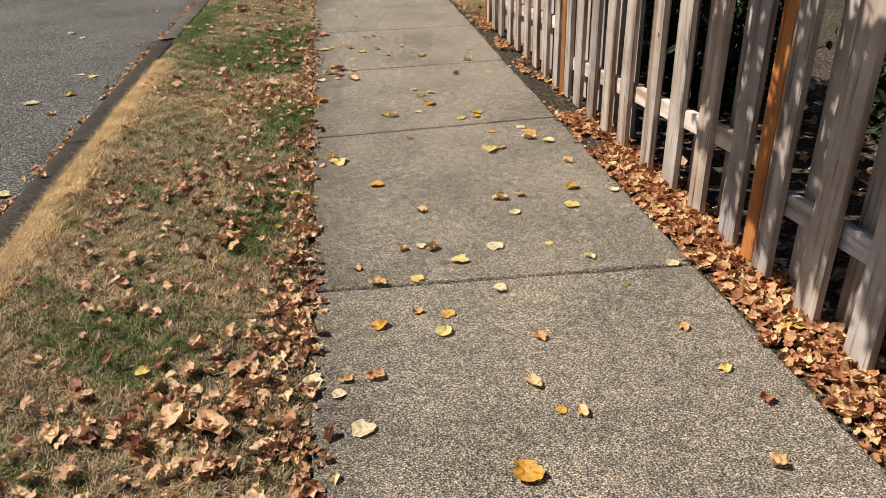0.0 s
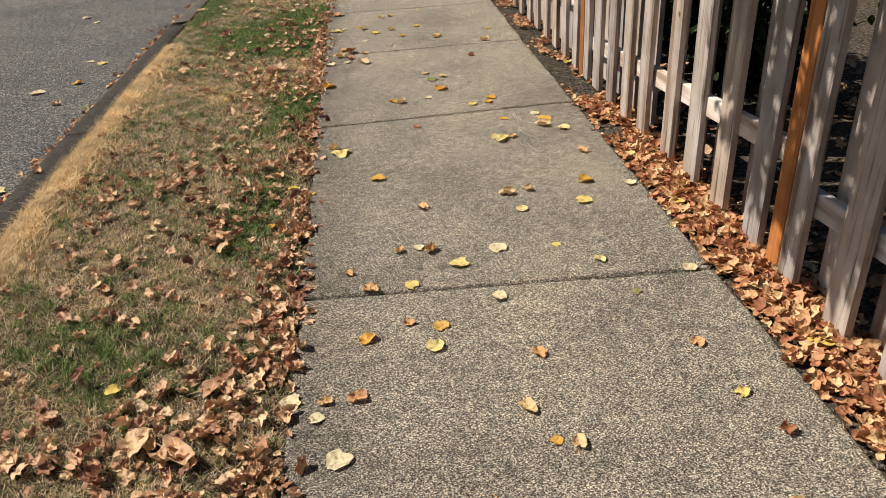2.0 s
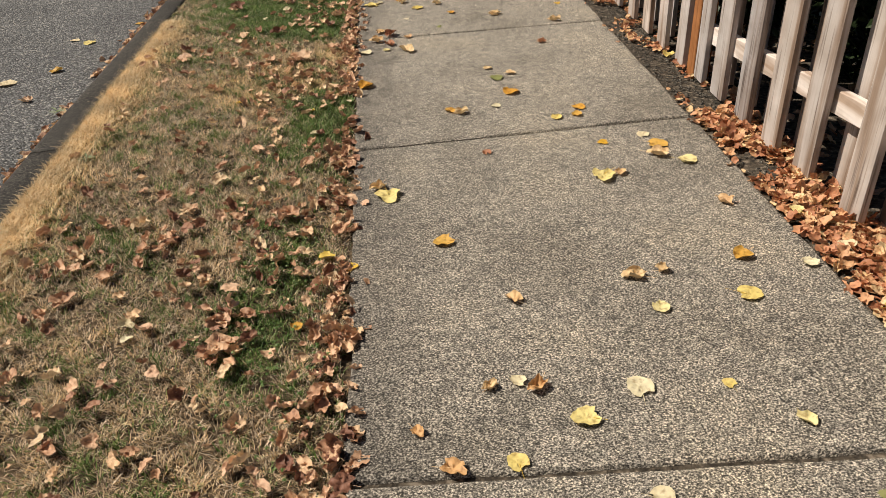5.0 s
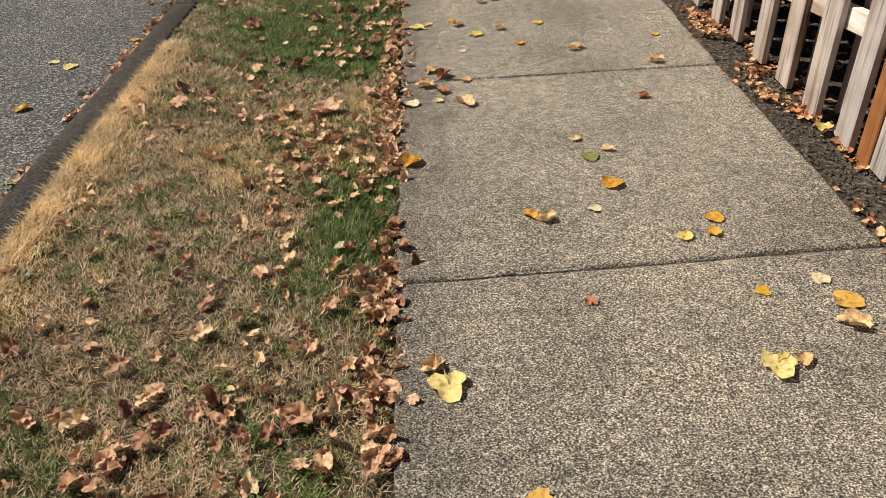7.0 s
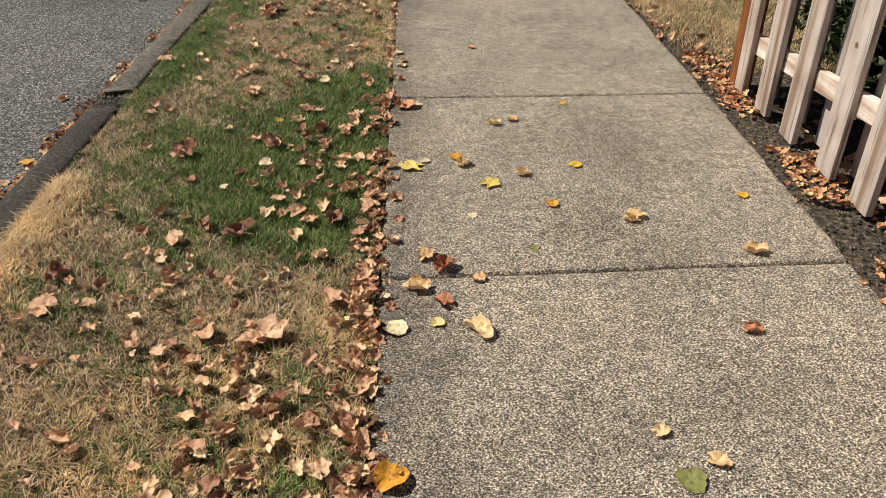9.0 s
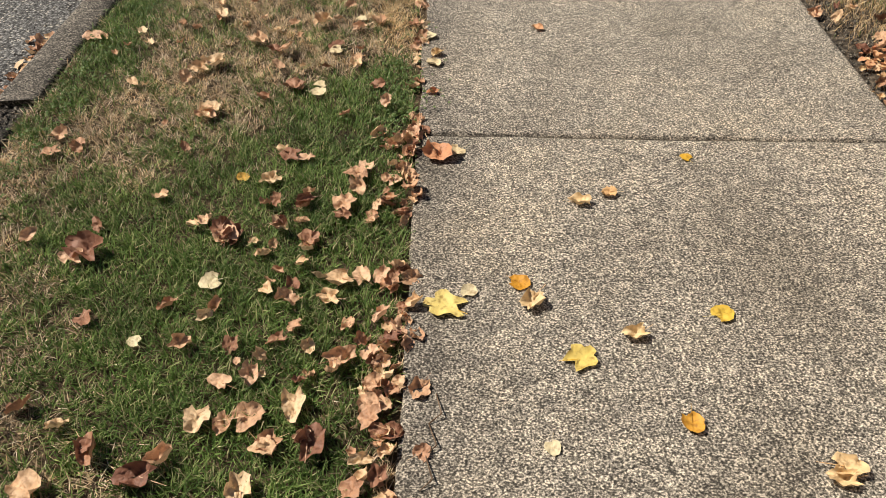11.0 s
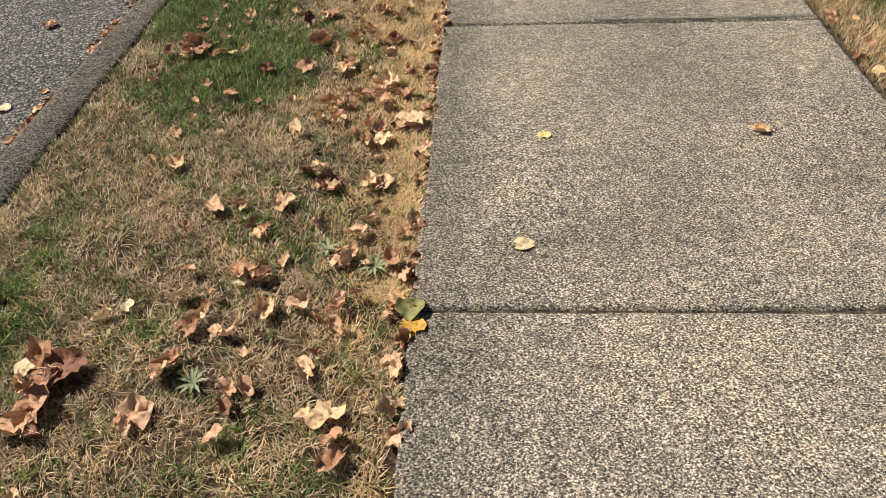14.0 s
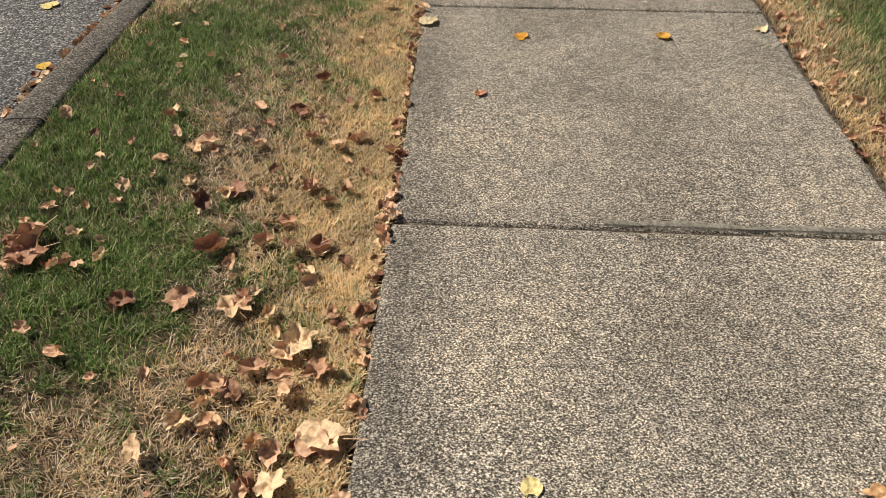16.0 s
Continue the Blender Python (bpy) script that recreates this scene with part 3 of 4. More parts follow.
# single leaves lying on the lawn: across, along, tone
LAWN_1 = [(-0.79, -0.52, "b"), (-0.56, -0.80, "b"), (-0.48, -0.71, "y"), (-0.49, -0.61, "b"), (-0.30, -0.80, "b"), (-0.29, -0.48, "b"), (-0.45, -0.31, "b"), (-0.82, -0.71, "b"), (-0.18, -0.89, "b"), (-0.61, -0.43, "y")]
LAWN_2 = [(-1.03, 1.10, "b"), (-0.43, 0.58, "b"), (-0.31, 1.09, "b"), (-1.03, 0.53, "b"), (-1.01, -0.29, "b"), (-0.82, -0.48, "b"), (-0.56, -0.81, "b"), (-0.33, -0.77, "b"), (-0.25, -0.43, "b"), (-0.58, 1.11, "y"),
          (-0.75, 0.74, "c"), (-0.73, -0.89, "b")]
LAWN_3 = [(-0.68, 1.47, "b"), (-0.61, 1.70, "b"), (-0.28, 1.34, "b"), (-0.41, 3.20, "b"), (-0.29, 2.80, "b"), (-0.30, 0.89, "b"), (-0.35, 1.04, "b"), (-0.34, 0.59, "b"), (-0.46, 0.54, "b"), (-0.90, 1.02, "b"),
          (-1.07, 1.21, "b"), (-1.01, 0.90, "b"), (-0.20, 1.19, "b"), (-0.22, 2.10, "c"), (-0.64, 2.60, "y"), (-0.86, 1.37, "b"), (-0.44, 0.71, "b"), (-0.73, 0.66, "c"), (-0.12, 1.02, "y"), (-0.03, 0.94, "y"),
          (-0.20, 0.64, "o"), (-0.87, 2.14, "b"), (-0.48, 1.99, "b")]
LAWN_4 = [(-0.39, 3.20, "b"), (-0.21, 2.72, "b"), (-0.26, 2.60, "b"), (-0.48, 2.79, "b"), (-0.37, 2.98, "b"), (-0.53, 2.63, "b"), (-0.83, 2.84, "b"), (-0.64, 2.59, "y"), (-0.32, 3.88, "b"), (-0.56, 4.58, "b"),
          (-0.23, 4.70, "b"), (-0.43, 4.94, "b"), (-0.78, 3.78, "b"), (-0.53, 3.85, "b"), (-0.36, 2.56, "b"), (-1.10, 3.40, "b"), (-0.07, 2.48, "c"), (-0.26, 2.41, "y"), (-0.19, 3.39, "b"), (-0.55, 3.24, "b"),
          (-1.13, 3.61, "b")]
LAWN_5 = [(-0.95, 4.47, "b"), (-0.55, 4.56, "b"), (-0.46, 4.97, "b"), (-0.38, 4.93, "b"), (-0.47, 4.82, "b"), (-0.55, 4.38, "c"), (-0.21, 4.38, "b"), (-0.23, 4.32, "b"), (-0.37, 3.96, "b"), (-0.31, 3.89, "b"),
          (-0.69, 3.87, "b"), (-0.57, 3.81, "b"), (-0.45, 4.05, "b"), (-0.22, 3.89, "b"), (-0.23, 4.65, "b"), (-0.21, 4.84, "b"), (-0.27, 3.99, "b"), (-0.56, 4.84, "o"), (-0.75, 5.22, "b"), (-1.35, 5.77, "b"),
          (-1.21, 4.97, "b"), (-0.35, 3.78, "b"), (-0.48, 3.95, "b"), (-0.18, 4.12, "b"), (-0.34, 4.18, "b"), (-0.69, 4.18, "c"), (-0.84, 4.25, "b"), (-0.36, 5.68, "b"), (-0.27, 5.57, "b"), (-0.39, 5.38, "c"),
          (-0.53, 4.56, "b"), (-0.15, 4.40, "b"), (-0.42, 3.94, "b")]
LAWN_6 = [(-0.88, 6.73, "b"), (-0.29, 5.91, "c"), (-0.21, 5.88, "b"), (-0.29, 5.83, "b"), (-0.36, 5.64, "c"), (-0.27, 5.52, "b"), (-0.39, 5.32, "c"), (-0.58, 5.30, "b"), (-0.76, 5.19, "b"), (-0.18, 5.37, "b"),
          (-0.48, 5.37, "b"), (-0.81, 5.54, "b"), (-0.86, 5.50, "b"), (-0.68, 5.72, "b"), (-0.56, 5.87, "b"), (-0.44, 5.87, "b"), (-0.41, 6.30, "b"), (-0.16, 6.35, "b"), (-0.67, 6.34, "b"), (-0.31, 7.51, "b"),
          (-0.49, 7.10, "b"), (-0.58, 6.89, "b"), (-0.27, 6.77, "b"), (-1.02, 5.88, "b"), (-0.88, 5.95, "b")]
LAWN_7 = [(-1.07, 8.54, "b"), (-0.30, 7.50, "b"), (-0.95, 6.77, "c"), (-0.88, 6.65, "b"), (-0.89, 6.59, "b"), (-0.61, 6.77, "b"), (-0.57, 6.92, "b"), (-0.40, 6.95, "b"), (-0.21, 6.96, "b"), (-0.77, 6.98, "c"),
          (-0.49, 7.07, "c"), (-0.44, 7.08, "b"), (-0.26, 6.74, "b"), (-0.19, 6.62, "b"), (-0.16, 6.50, "b"), (-0.42, 6.65, "b"), (-0.63, 6.63, "b"), (-0.14, 7.50, "b"), (-0.18, 7.51, "b"), (-0.22, 7.15, "b"),
          (-0.09, 7.87, "b"), (-0.22, 8.14, "b"), (-0.18, 8.56, "b"), (-0.49, 8.84, "b"), (-0.85, 7.64, "b"), (-0.91, 7.85, "b"), (-0.65, 7.40, "b"), (-0.44, 7.42, "b")]
LAWN_8 = [(-1.08, 8.56, "b"), (-1.06, 8.63, "b"), (-0.66, 8.89, "b"), (-0.52, 8.82, "b"), (-0.66, 9.13, "b"), (-0.96, 9.84, "c"), (-0.54, 9.40, "b"), (-0.38, 9.36, "b"), (-0.33, 9.64, "b"), (-0.14, 9.17, "b"),
          (-0.30, 9.17, "b"), (-0.30, 8.67, "b"), (-0.17, 8.53, "b"), (-0.35, 8.57, "b"), (-0.50, 8.54, "b"), (-0.52, 8.32, "b"), (-0.68, 8.32, "b"), (-0.37, 8.29, "b"), (-0.20, 8.13, "b"), (-0.27, 8.08, "b"),
          (-0.27, 8.27, "b"), (-0.34, 8.02, "b"), (-0.10, 7.85, "b"), (-0.12, 8.08, "b"), (-0.22, 7.76, "b"), (-0.16, 7.76, "b"), (-1.04, 8.46, "b")]
for row in (LAWN_1, LAWN_2, LAWN_3, LAWN_4, LAWN_5, LAWN_6, LAWN_7, LAWN_8):
    for x, y, tone in row:
        leaf(x, y, rnd.uniform(-0.006, 0.004), rnd.uniform(0.055, 0.1) * (1 if tone in "br" else 0.66), rnd.uniform(0, 360), tone, "lawn", rnd.uniform(-14, 14))
# the larger ones
for x, y, size in ((-0.39, 3.2, 0.13), (-0.88, 6.73, 0.12), (-0.95, 6.77, 0.11), (-0.9, 6.62, 0.12), (-1.07, 8.54, 0.13), (-1.04, 8.46, 0.12), (-0.2, 8.13, 0.12), (-0.1, 7.85, 0.12), (-0.95, 4.47, 0.13), (-0.5, -0.74, 0.13), (-0.38, -0.8, 0.14)):
    leaf(x + 0.03, y + 0.03, 0.004, size, rnd.uniform(0, 360), "b", "lawn", rnd.uniform(-10, 10))


def litter(name, places, label, material, shapes, seed):
    """Many leaves heaped too thickly to count, as one mesh."""
    r = random.Random(seed)
    vs, fs, k = [], [], 0
    for x, y, z, size in places:
        v, f = shapes[r.randrange(len(shapes))]
        m = np.array(Euler((radians(r.gauss(0, 22)), radians(r.gauss(0, 22)), r.uniform(0, 6.28))).to_matrix())
        w = (v * size) @ m.T
        w[:, 2] += z - min(0, w[:, 2].min()) * 0.8
        w[:, 0] += x
        w[:, 1] += y
        vs.append(w)
        fs.append(f + k)
        k += len(v)
    ob = new(name, smooth(mesh(name, np.concatenate(vs).tolist(), np.concatenate(fs).tolist(), material)))
    return tagged(ob, label, "leaf litter", kind="stuff")


lawn_places = [(x, y, rnd.uniform(-0.008, 0.012), rnd.uniform(0.025, 0.07)) for x, y in spots]
litter("leaf_litter", lawn_places, "curled dry brown leaves scattered over the lawn", BROWN, DRY, 1)
edge_places = []
y = -2.5
while y < 12:
    thick = 1.0 if y < 5.1 else 0.3
    y += rnd.expovariate(95 * thick)
    if noise.noise((y * 2.3, 0, 5)) > -0.25 or y > 5.1:
        x = lerp(y, EDGE_L) + (rnd.gauss(-0.035, 0.04) if y < 5.1 else rnd.gauss(-0.012, 0.018))
        edge_places.append((x, y, -0.004 if y < 5.1 else -0.012, rnd.uniform(0.028, 0.066)))
litter("leaf_litter", edge_places, "brown leaves gathered along the lawn's edge", BROWN, DRY, 2)
fence_places = []
for _ in range(9500):
    y = rnd.uniform(-3.2, 5.6)
    x = rnd.triangular(1.5, 1.85, 1.7)
    lim = -0.05 if y > 2.3 else (-0.28 if y > 1.3 else -0.8)
    if noise.noise((x * 4, y * 2.1, 8)) > lim and rnd.random() < (1.0 if y < 2.0 else 0.42):
        edge = lerp(y, EDGE_R)
        if x < edge + (0.05 if y > 2.3 else 0) and rnd.random() < 0.8:
            continue
        h = 0.03 * max(0, min(1, (x - edge) / 0.12)) if y < 1.5 else 0.006
        fence_places.append((x, y, rnd.uniform(-0.014, h), rnd.uniform(0.024, 0.06) * (1.0 if y < 2 else 0.72)))
litter("leaf_litter", fence_places, "thick drift of rust-brown leaves against the fence", RUST, SCRAP, 3)
back_places = [(rnd.uniform(1.8, 3.6), rnd.uniform(-3, 5), rnd.uniform(-0.015, 0.01), rnd.uniform(0.04, 0.075)) for _ in range(1500)]
litter("leaf_litter", back_places, "pale dry leaves on the soil behind the fence", BROWN, SCRAP, 4)
far_places = [(lerp(y, EDGE_R) + abs(rnd.gauss(0, 0.14)), y, -0.01, rnd.uniform(0.035, 0.07)) for y in [rnd.uniform(5.1, 11.5) for _ in range(200)]]
litter("leaf_litter", far_places, "brown leaves along the far lawn's edge", BROWN, DRY, 6)
gutter = []
for _ in range(950):
    y = rnd.uniform(-1, 11)
    if noise.noise((y * 1.7, 3, 0)) > -0.15:
        gutter.append((kerb_in(y) - 0.2 - abs(rnd.gauss(0, 0.035)), y, ROAD_Z + 0.002, rnd.uniform(0.03, 0.06)))
litter("leaf_litter", gutter, "small leaves and debris gathered in the gutter", BROWN, SCRAP, 7)
for x, y, cm, tone in ((1.66, -0.62, 9, "y"), (1.62, -0.28, 8, "c"), (1.68, 0.1, 9, "c"), (1.6, 0.42, 7, "y"), (1.63, 0.75, 7, "c"), (1.7, -0.95, 8, "c"), (1.58, 1.0, 6, "y"), (1.72, 2.75, 8, "y")):
    leaf(x, y, 0.02 if y < 1.5 else 0.0, cm * 0.0095, rnd.uniform(0, 360), tone, "drift by the fence", rnd.uniform(-12, 12))


# ---- grass ----
# centres, radii of the lawn's green patches, and of its straw-dry ones
GREEN_AT = [(-0.2, 2.3, 0.17, 0.34), (-0.4, 4.5, 0.42, 0.68), (-0.85, 4.5, 0.32, 0.6), (-0.22, 5.25, 0.26, 0.26), (-0.3, 0.9, 0.13, 0.45), (-0.75, -0.2, 0.26, 0.22), (-0.12, 2.45, 0.1, 0.15), (-1.25, 6.1, 0.13, 0.8),
            (-1.28, 5.4, 0.1, 0.3), (-1.13, 6.9, 0.12, 0.25), (-0.45, 5.73, 0.12, 0.1), (-0.83, 8.4, 0.28, 0.36), (-1.05, 9.1, 0.3, 0.5), (-1.05, 9.75, 0.3, 0.4), (-0.75, 10.25, 0.4, 0.4), (-0.9, 8.25, 0.24, 0.2), (-1.15, 7.2, 0.1, 0.25),
            (-0.45, 10.8, 0.25, 0.4), (-0.85, 11.5, 0.5, 0.8)]
LUSH_AT = [(-0.6, 4.35, 0.25, 0.5), (-0.35, 3.85, 0.25, 0.2), (-0.32, 4.5, 0.3, 0.55), (-0.2, 2.3, 0.14, 0.28), (-0.2, 5.25, 0.2, 0.22), (-0.83, 8.4, 0.24, 0.3), (-1.1, 9.2, 0.25, 0.5), (-1.0, 9.9, 0.25, 0.3), (-0.12, 2.45, 0.08, 0.12), (-1.28, 5.9, 0.08, 0.6)]
STRAW_AT = [(-1.36, 1.4, 0.13, 1.0), (-1.34, 2.9, 0.14, 1.0), (-1.36, 0.4, 0.1, 0.5), (-0.14, 3.2, 0.14, 0.3), (-0.12, 7.9, 0.14, 1.0), (-0.18, 9.3, 0.2, 1.0), (-0.1, 6.1, 0.12, 0.35), (-0.25, 10.5, 0.2, 0.5),
            (-0.5, 2.9, 0.35, 0.3), (-1.2, 9.9, 0.12, 0.4)]


def patch(xs, ys, patches):
    best = np.zeros_like(xs)
    for cx, cy, rx, ry in patches:
        d = np.sqrt(((xs - cx) / rx) ** 2 + ((ys - cy) / ry) ** 2)
        best = np.maximum(best, np.clip(1.6 - d, 0, 1))
    return best


g = np.random.default_rng(11)


def wobble(xs, ys, f, ph):
    return (np.sin(xs * f + ph) * np.sin(ys * f * 1.13 + 2 * ph) + 0.6 * np.sin(xs * f * 2.3 + ys * f * 1.9 + ph) + 0.4 * np.sin(xs * f * 4.1 - ys * f * 3.7)) / 2


def grass(name, xs, ys, tall, width, material, label, lean=0.9, base=SOIL_Z - 0.004, turn=None):
    """Bent, tapering blades as one mesh."""
    n = len(xs)
    turn = g.uniform(0, 2 * math.pi, n) if turn is None else turn
    h = tall * g.uniform(0.5, 1.25, n)
    w = width * g.uniform(0.6, 1.3, n)
    bend = lean * h * g.uniform(0.2, 1.3, n)
    dx, dy = np.cos(turn), np.sin(turn)
    fx, fy = np.cos(turn + 1.57), np.sin(turn + 1.57)
    z0 = np.full(n, base)
    pts = np.empty((n, 4, 3))
    for k, (s, hz, off, ww) in enumerate(((0, 0, 0, 0), (-1, 0.55, 0.3, 1), (1, 0.55, 0.3, 1), (0, 1, 1, 0))):
        pts[:, k, 0] = xs + fx * s * w * ww / 2 + dx * bend * off
        pts[:, k, 1] = ys + fy * s * w * ww / 2 + dy * bend * off
        pts[:, k, 2] = z0 + h * hz
    tri = np.array([(0, 2, 1), (1, 2, 3)])
    faces = (tri[None] + 4 * np.arange(n)[:, None, None]).reshape(-1, 3)
    me = bpy.data.meshes.new(name)
    me.vertices.add(n * 4)
    me.vertices.foreach_set("co", pts.reshape(-1))
    me.loops.add(len(faces) * 3)
    me.loops.foreach_set("vertex_index", faces.reshape(-1).astype(np.int32))
    me.polygons.add(len(faces))
    me.polygons.foreach_set("loop_start", np.arange(0, len(faces) * 3, 3, dtype=np.int32))
    me.update(calc_edges=True)
    me.validate()
    me.materials.append(material)
    return tagged(new(name, me), label, "grass", kind="stuff")


N = 760000
NT = 52000                       # tufts, and the tuft that each blade grows from
tx, ty = g.uniform(-1.5, 0.02, NT), -2.2 + 14.2 * g.uniform(0, 1, NT)
own = g.integers(0, NT, N)
ox, oy = g.normal(0, 0.009, N), g.normal(0, 0.009, N)
gx, gy = tx[own] + ox, ty[own] + oy
gt = np.arctan2(oy, ox) + g.normal(0, 0.6, N)
inner = np.interp(gy, [k[0] for k in KERB_IN], [k[1] for k in KERB_IN])
edge = np.interp(gy, [k[0] for k in EDGE_L], [k[1] for k in EDGE_L])
keep = (gx > inner + 0.005 + 0.02 * wobble(gx, gy, 9, 1)) & (gx < edge - 0.012 + 0.014 * wobble(gx, gy, 13, 2))
gx, gy, inner, gt, own = gx[keep], gy[keep], inner[keep], gt[keep], own[keep]
green = 0.42 * patch(gx, gy, GREEN_AT) + 0.5 * patch(gx, gy, LUSH_AT) + 0.3 * wobble(gx, gy, 5, 0.4) + 0.34 * wobble(gx, gy, 19, 2.2) + 0.2 * wobble(gx, gy, 47, 0.9) - 0.04
dry = patch(gx, gy, STRAW_AT) + 0.2 * wobble(gx, gy, 7, 1.9) - 0.6 * green
mood = g.uniform(0, 1, NT)[own]
roll = 0.6 * mood + 0.4 * g.uniform(0, 1, len(gx))
is_green = roll < np.clip(green * 0.95 + 0.28, 0.16, 0.94)
is_straw = ~is_green & (g.uniform(0, 1, len(gx)) < np.clip(dry * 0.9 + 0.08, 0.05, 0.95))
rest = ~is_green & ~is_straw & (g.uniform(0, 1, len(gx)) < 0.85)
grass("lawn_grass", gx[is_green], gy[is_green], 0.028, 0.0029, GREEN, "green patches of short lawn grass on the verge", 1.1, turn=gt[is_green])
grass("lawn_grass", gx[is_straw], gy[is_straw], 0.024, 0.0025, STRAW, "bleached straw-dry grass on the verge", 1.5, turn=gt[is_straw])
grass("lawn_grass", gx[rest], gy[rest], 0.022, 0.0024, MIXED, "fading half-dry lawn grass on the verge", 1.6, turn=gt[rest])
# the lusher patches stand thicker
n = 260000
lx, ly = g.uniform(-1.5, 0.0, n), g.uniform(-1.8, 12, n)
lin = np.interp(ly, [k[0] for k in KERB_IN], [k[1] for k in KERB_IN])
lush = patch(lx, ly, LUSH_AT) + 0.3 * wobble(lx, ly, 9, 0.3) + 0.4 * wobble(lx, ly, 27, 1.3) - 0.42
keep = (g.uniform(0, 1, n) < lush * np.clip((ly - 0.8) / 1.2, 0.15, 1)) & (lx > lin + 0.02) & (lx < np.interp(ly, [k[0] for k in EDGE_L], [k[1] for k in EDGE_L]) - 0.02)
grass("lawn_grass", lx[keep], ly[keep], 0.034, 0.0034, GREEN, "thick green tufts of lawn grass on the verge", 1.0)
# tufts that hang over the kerb
n = 26000
ky = g.uniform(0.2, 4.3, n)
kx = np.interp(ky, [k[0] for k in KERB_IN], [k[1] for k in KERB_IN]) + 0.015 + np.abs(g.normal(0, 0.075, n))
grass("overhanging_grass", kx, ky, 0.03, 0.0034, PALE, "long straw-coloured grass leaning over the kerb", 1.6, -0.012)
# the sun-bleached margin along the pavement
n = 26000
my = g.uniform(7.0, 11.5, n)
mx = np.interp(my, [k[0] for k in EDGE_L], [k[1] for k in EDGE_L]) - 0.012 - np.abs(g.normal(0, 0.14, n)) * np.clip((my - 6.8) / 1.5, 0.3, 1)
grass("margin_grass", mx, my, 0.026, 0.0028, PALE, "bleached straw-coloured grass along the pavement's edge", 1.5)
# lawn on the other side of the pavement
n = 140000
fy = 5.3 + 7 * g.uniform(0, 1, n)
fx = np.interp(fy, [k[0] for k in EDGE_R], [k[1] for k in EDGE_R]) + 0.02 + np.abs(g.normal(0, 0.7, n))
cover = np.clip((fy - 5.2) / 2.0 + (fx - 1.75) * 1.5, 0.06, 1)
keep = g.uniform(0, 1, n) < cover
fx, fy = fx[keep], fy[keep]
lush = np.clip((fx - np.interp(fy, [k[0] for k in EDGE_R], [k[1] for k in EDGE_R]) - 0.1) * 2.5 * np.clip((fy - 7.2) / 1.5, 0.1, 1) + 0.3 * wobble(fx, fy, 6, 0.7), 0.05, 0.9)
roll = g.uniform(0, 1, len(fx))
grass("yard_grass", fx[roll < lush], fy[roll < lush], 0.042, 0.003, GREEN, "green lawn grass beyond the fence's end")
dryer = roll >= lush
half = g.uniform(0, 1, len(fx)) < 0.7
grass("yard_grass", fx[dryer & half], fy[dryer & half], 0.04, 0.0028, STRAW, "straw-dry grass beside the pavement", 1.2)
grass("yard_grass", fx[dryer & ~half], fy[dryer & ~half], 0.036, 0.0028, MIXED, "fading grass beside the pavement", 1.2)


# ---- weeds, clover ----
def weed(x, y, size, count, label, seed):
    r = random.Random(seed)
    root = tagged(new("weed"), label, "weed", "weeds")
    root.matrix_basis = pose(x, y, SOIL_Z)
    for i in range(count):
        t = 2 * math.pi * (i + r.uniform(-0.3, 0.3)) / count
        rise = r.uniform(0.15, 0.8)
        vs, fs = [], []
        for k in range(7):
            u = k / 6
            w = 0.1 * size * math.sin(math.pi * min(1, u * 0.93 + 0.07)) * (1.25 if k % 2 else 0.75)
            d = size * u
            z = size * (rise * u - 0.5 * rise * u * u) + 0.02
            for s in (-1, 0, 1):
                vs.append((d * math.cos(t) - s * w * math.sin(t), d * math.sin(t) + s * w * math.cos(t), z + abs(s) * w * 0.4))
        for k in range(6):
            for s in range(2):
                q = k * 3 + s
                fs.append((q, q + 1, q + 4, q + 3))
        ob = new("leaf_blade", smooth(mesh("leaf_blade", vs, fs, SAGE)))
        ob.parent = root
    return root


weed(-0.13, 7.12, 0.052, 9, "grey-green rosette weed at the lawn's edge", 1)
weed(-0.27, 7.2, 0.04, 8, "small rosette weed in the dry lawn", 2)
weed(-1.28, 2.05, 0.045, 9, "small green weed in straw-dry grass", 3)
weed(-1.63, 2.7, 0.05, 8, "small green weed in the gutter", 4)
weed(-0.52, 6.72, 0.042, 9, "low green weed in the dry lawn", 5)
n_c = 1500
clover = []
for i in range(n_c):
    bx, by, sx, sy = ((kerb_in(5) + 0.12, 5.2, 0.05, 0.35), (-0.12, 5.25, 0.07, 0.22), (-0.3, 0.75, 0.1, 0.5), (-1.22, 6.2, 0.08, 0.4))[i % 4]
    clover.append((bx + sx * float(g.normal()), by + sy * float(g.normal())))
vs, fs = [], []
for i, (x, y) in enumerate(clover):
    z, s, t0 = g.uniform(0.0, 0.018), g.uniform(0.002, 0.0042), g.uniform(0, 6.28)
    for k in range(3):
        t = t0 + k * 2.094
        b = len(vs)
        ox, oy = x + s * math.cos(t), y + s * math.sin(t)
        for q in range(5):
            a = t + math.pi + q * 2 * math.pi / 5
            vs.append((ox + s * math.cos(a), oy + s * math.sin(a), z + 0.002 * math.cos(q)))
        fs.append((b, b + 1, b + 2, b + 3, b + 4))
tagged(new("clover", mesh("clover", vs, fs, LIVE)), "small-leaved green clover in the lawn", "clover", kind="stuff")

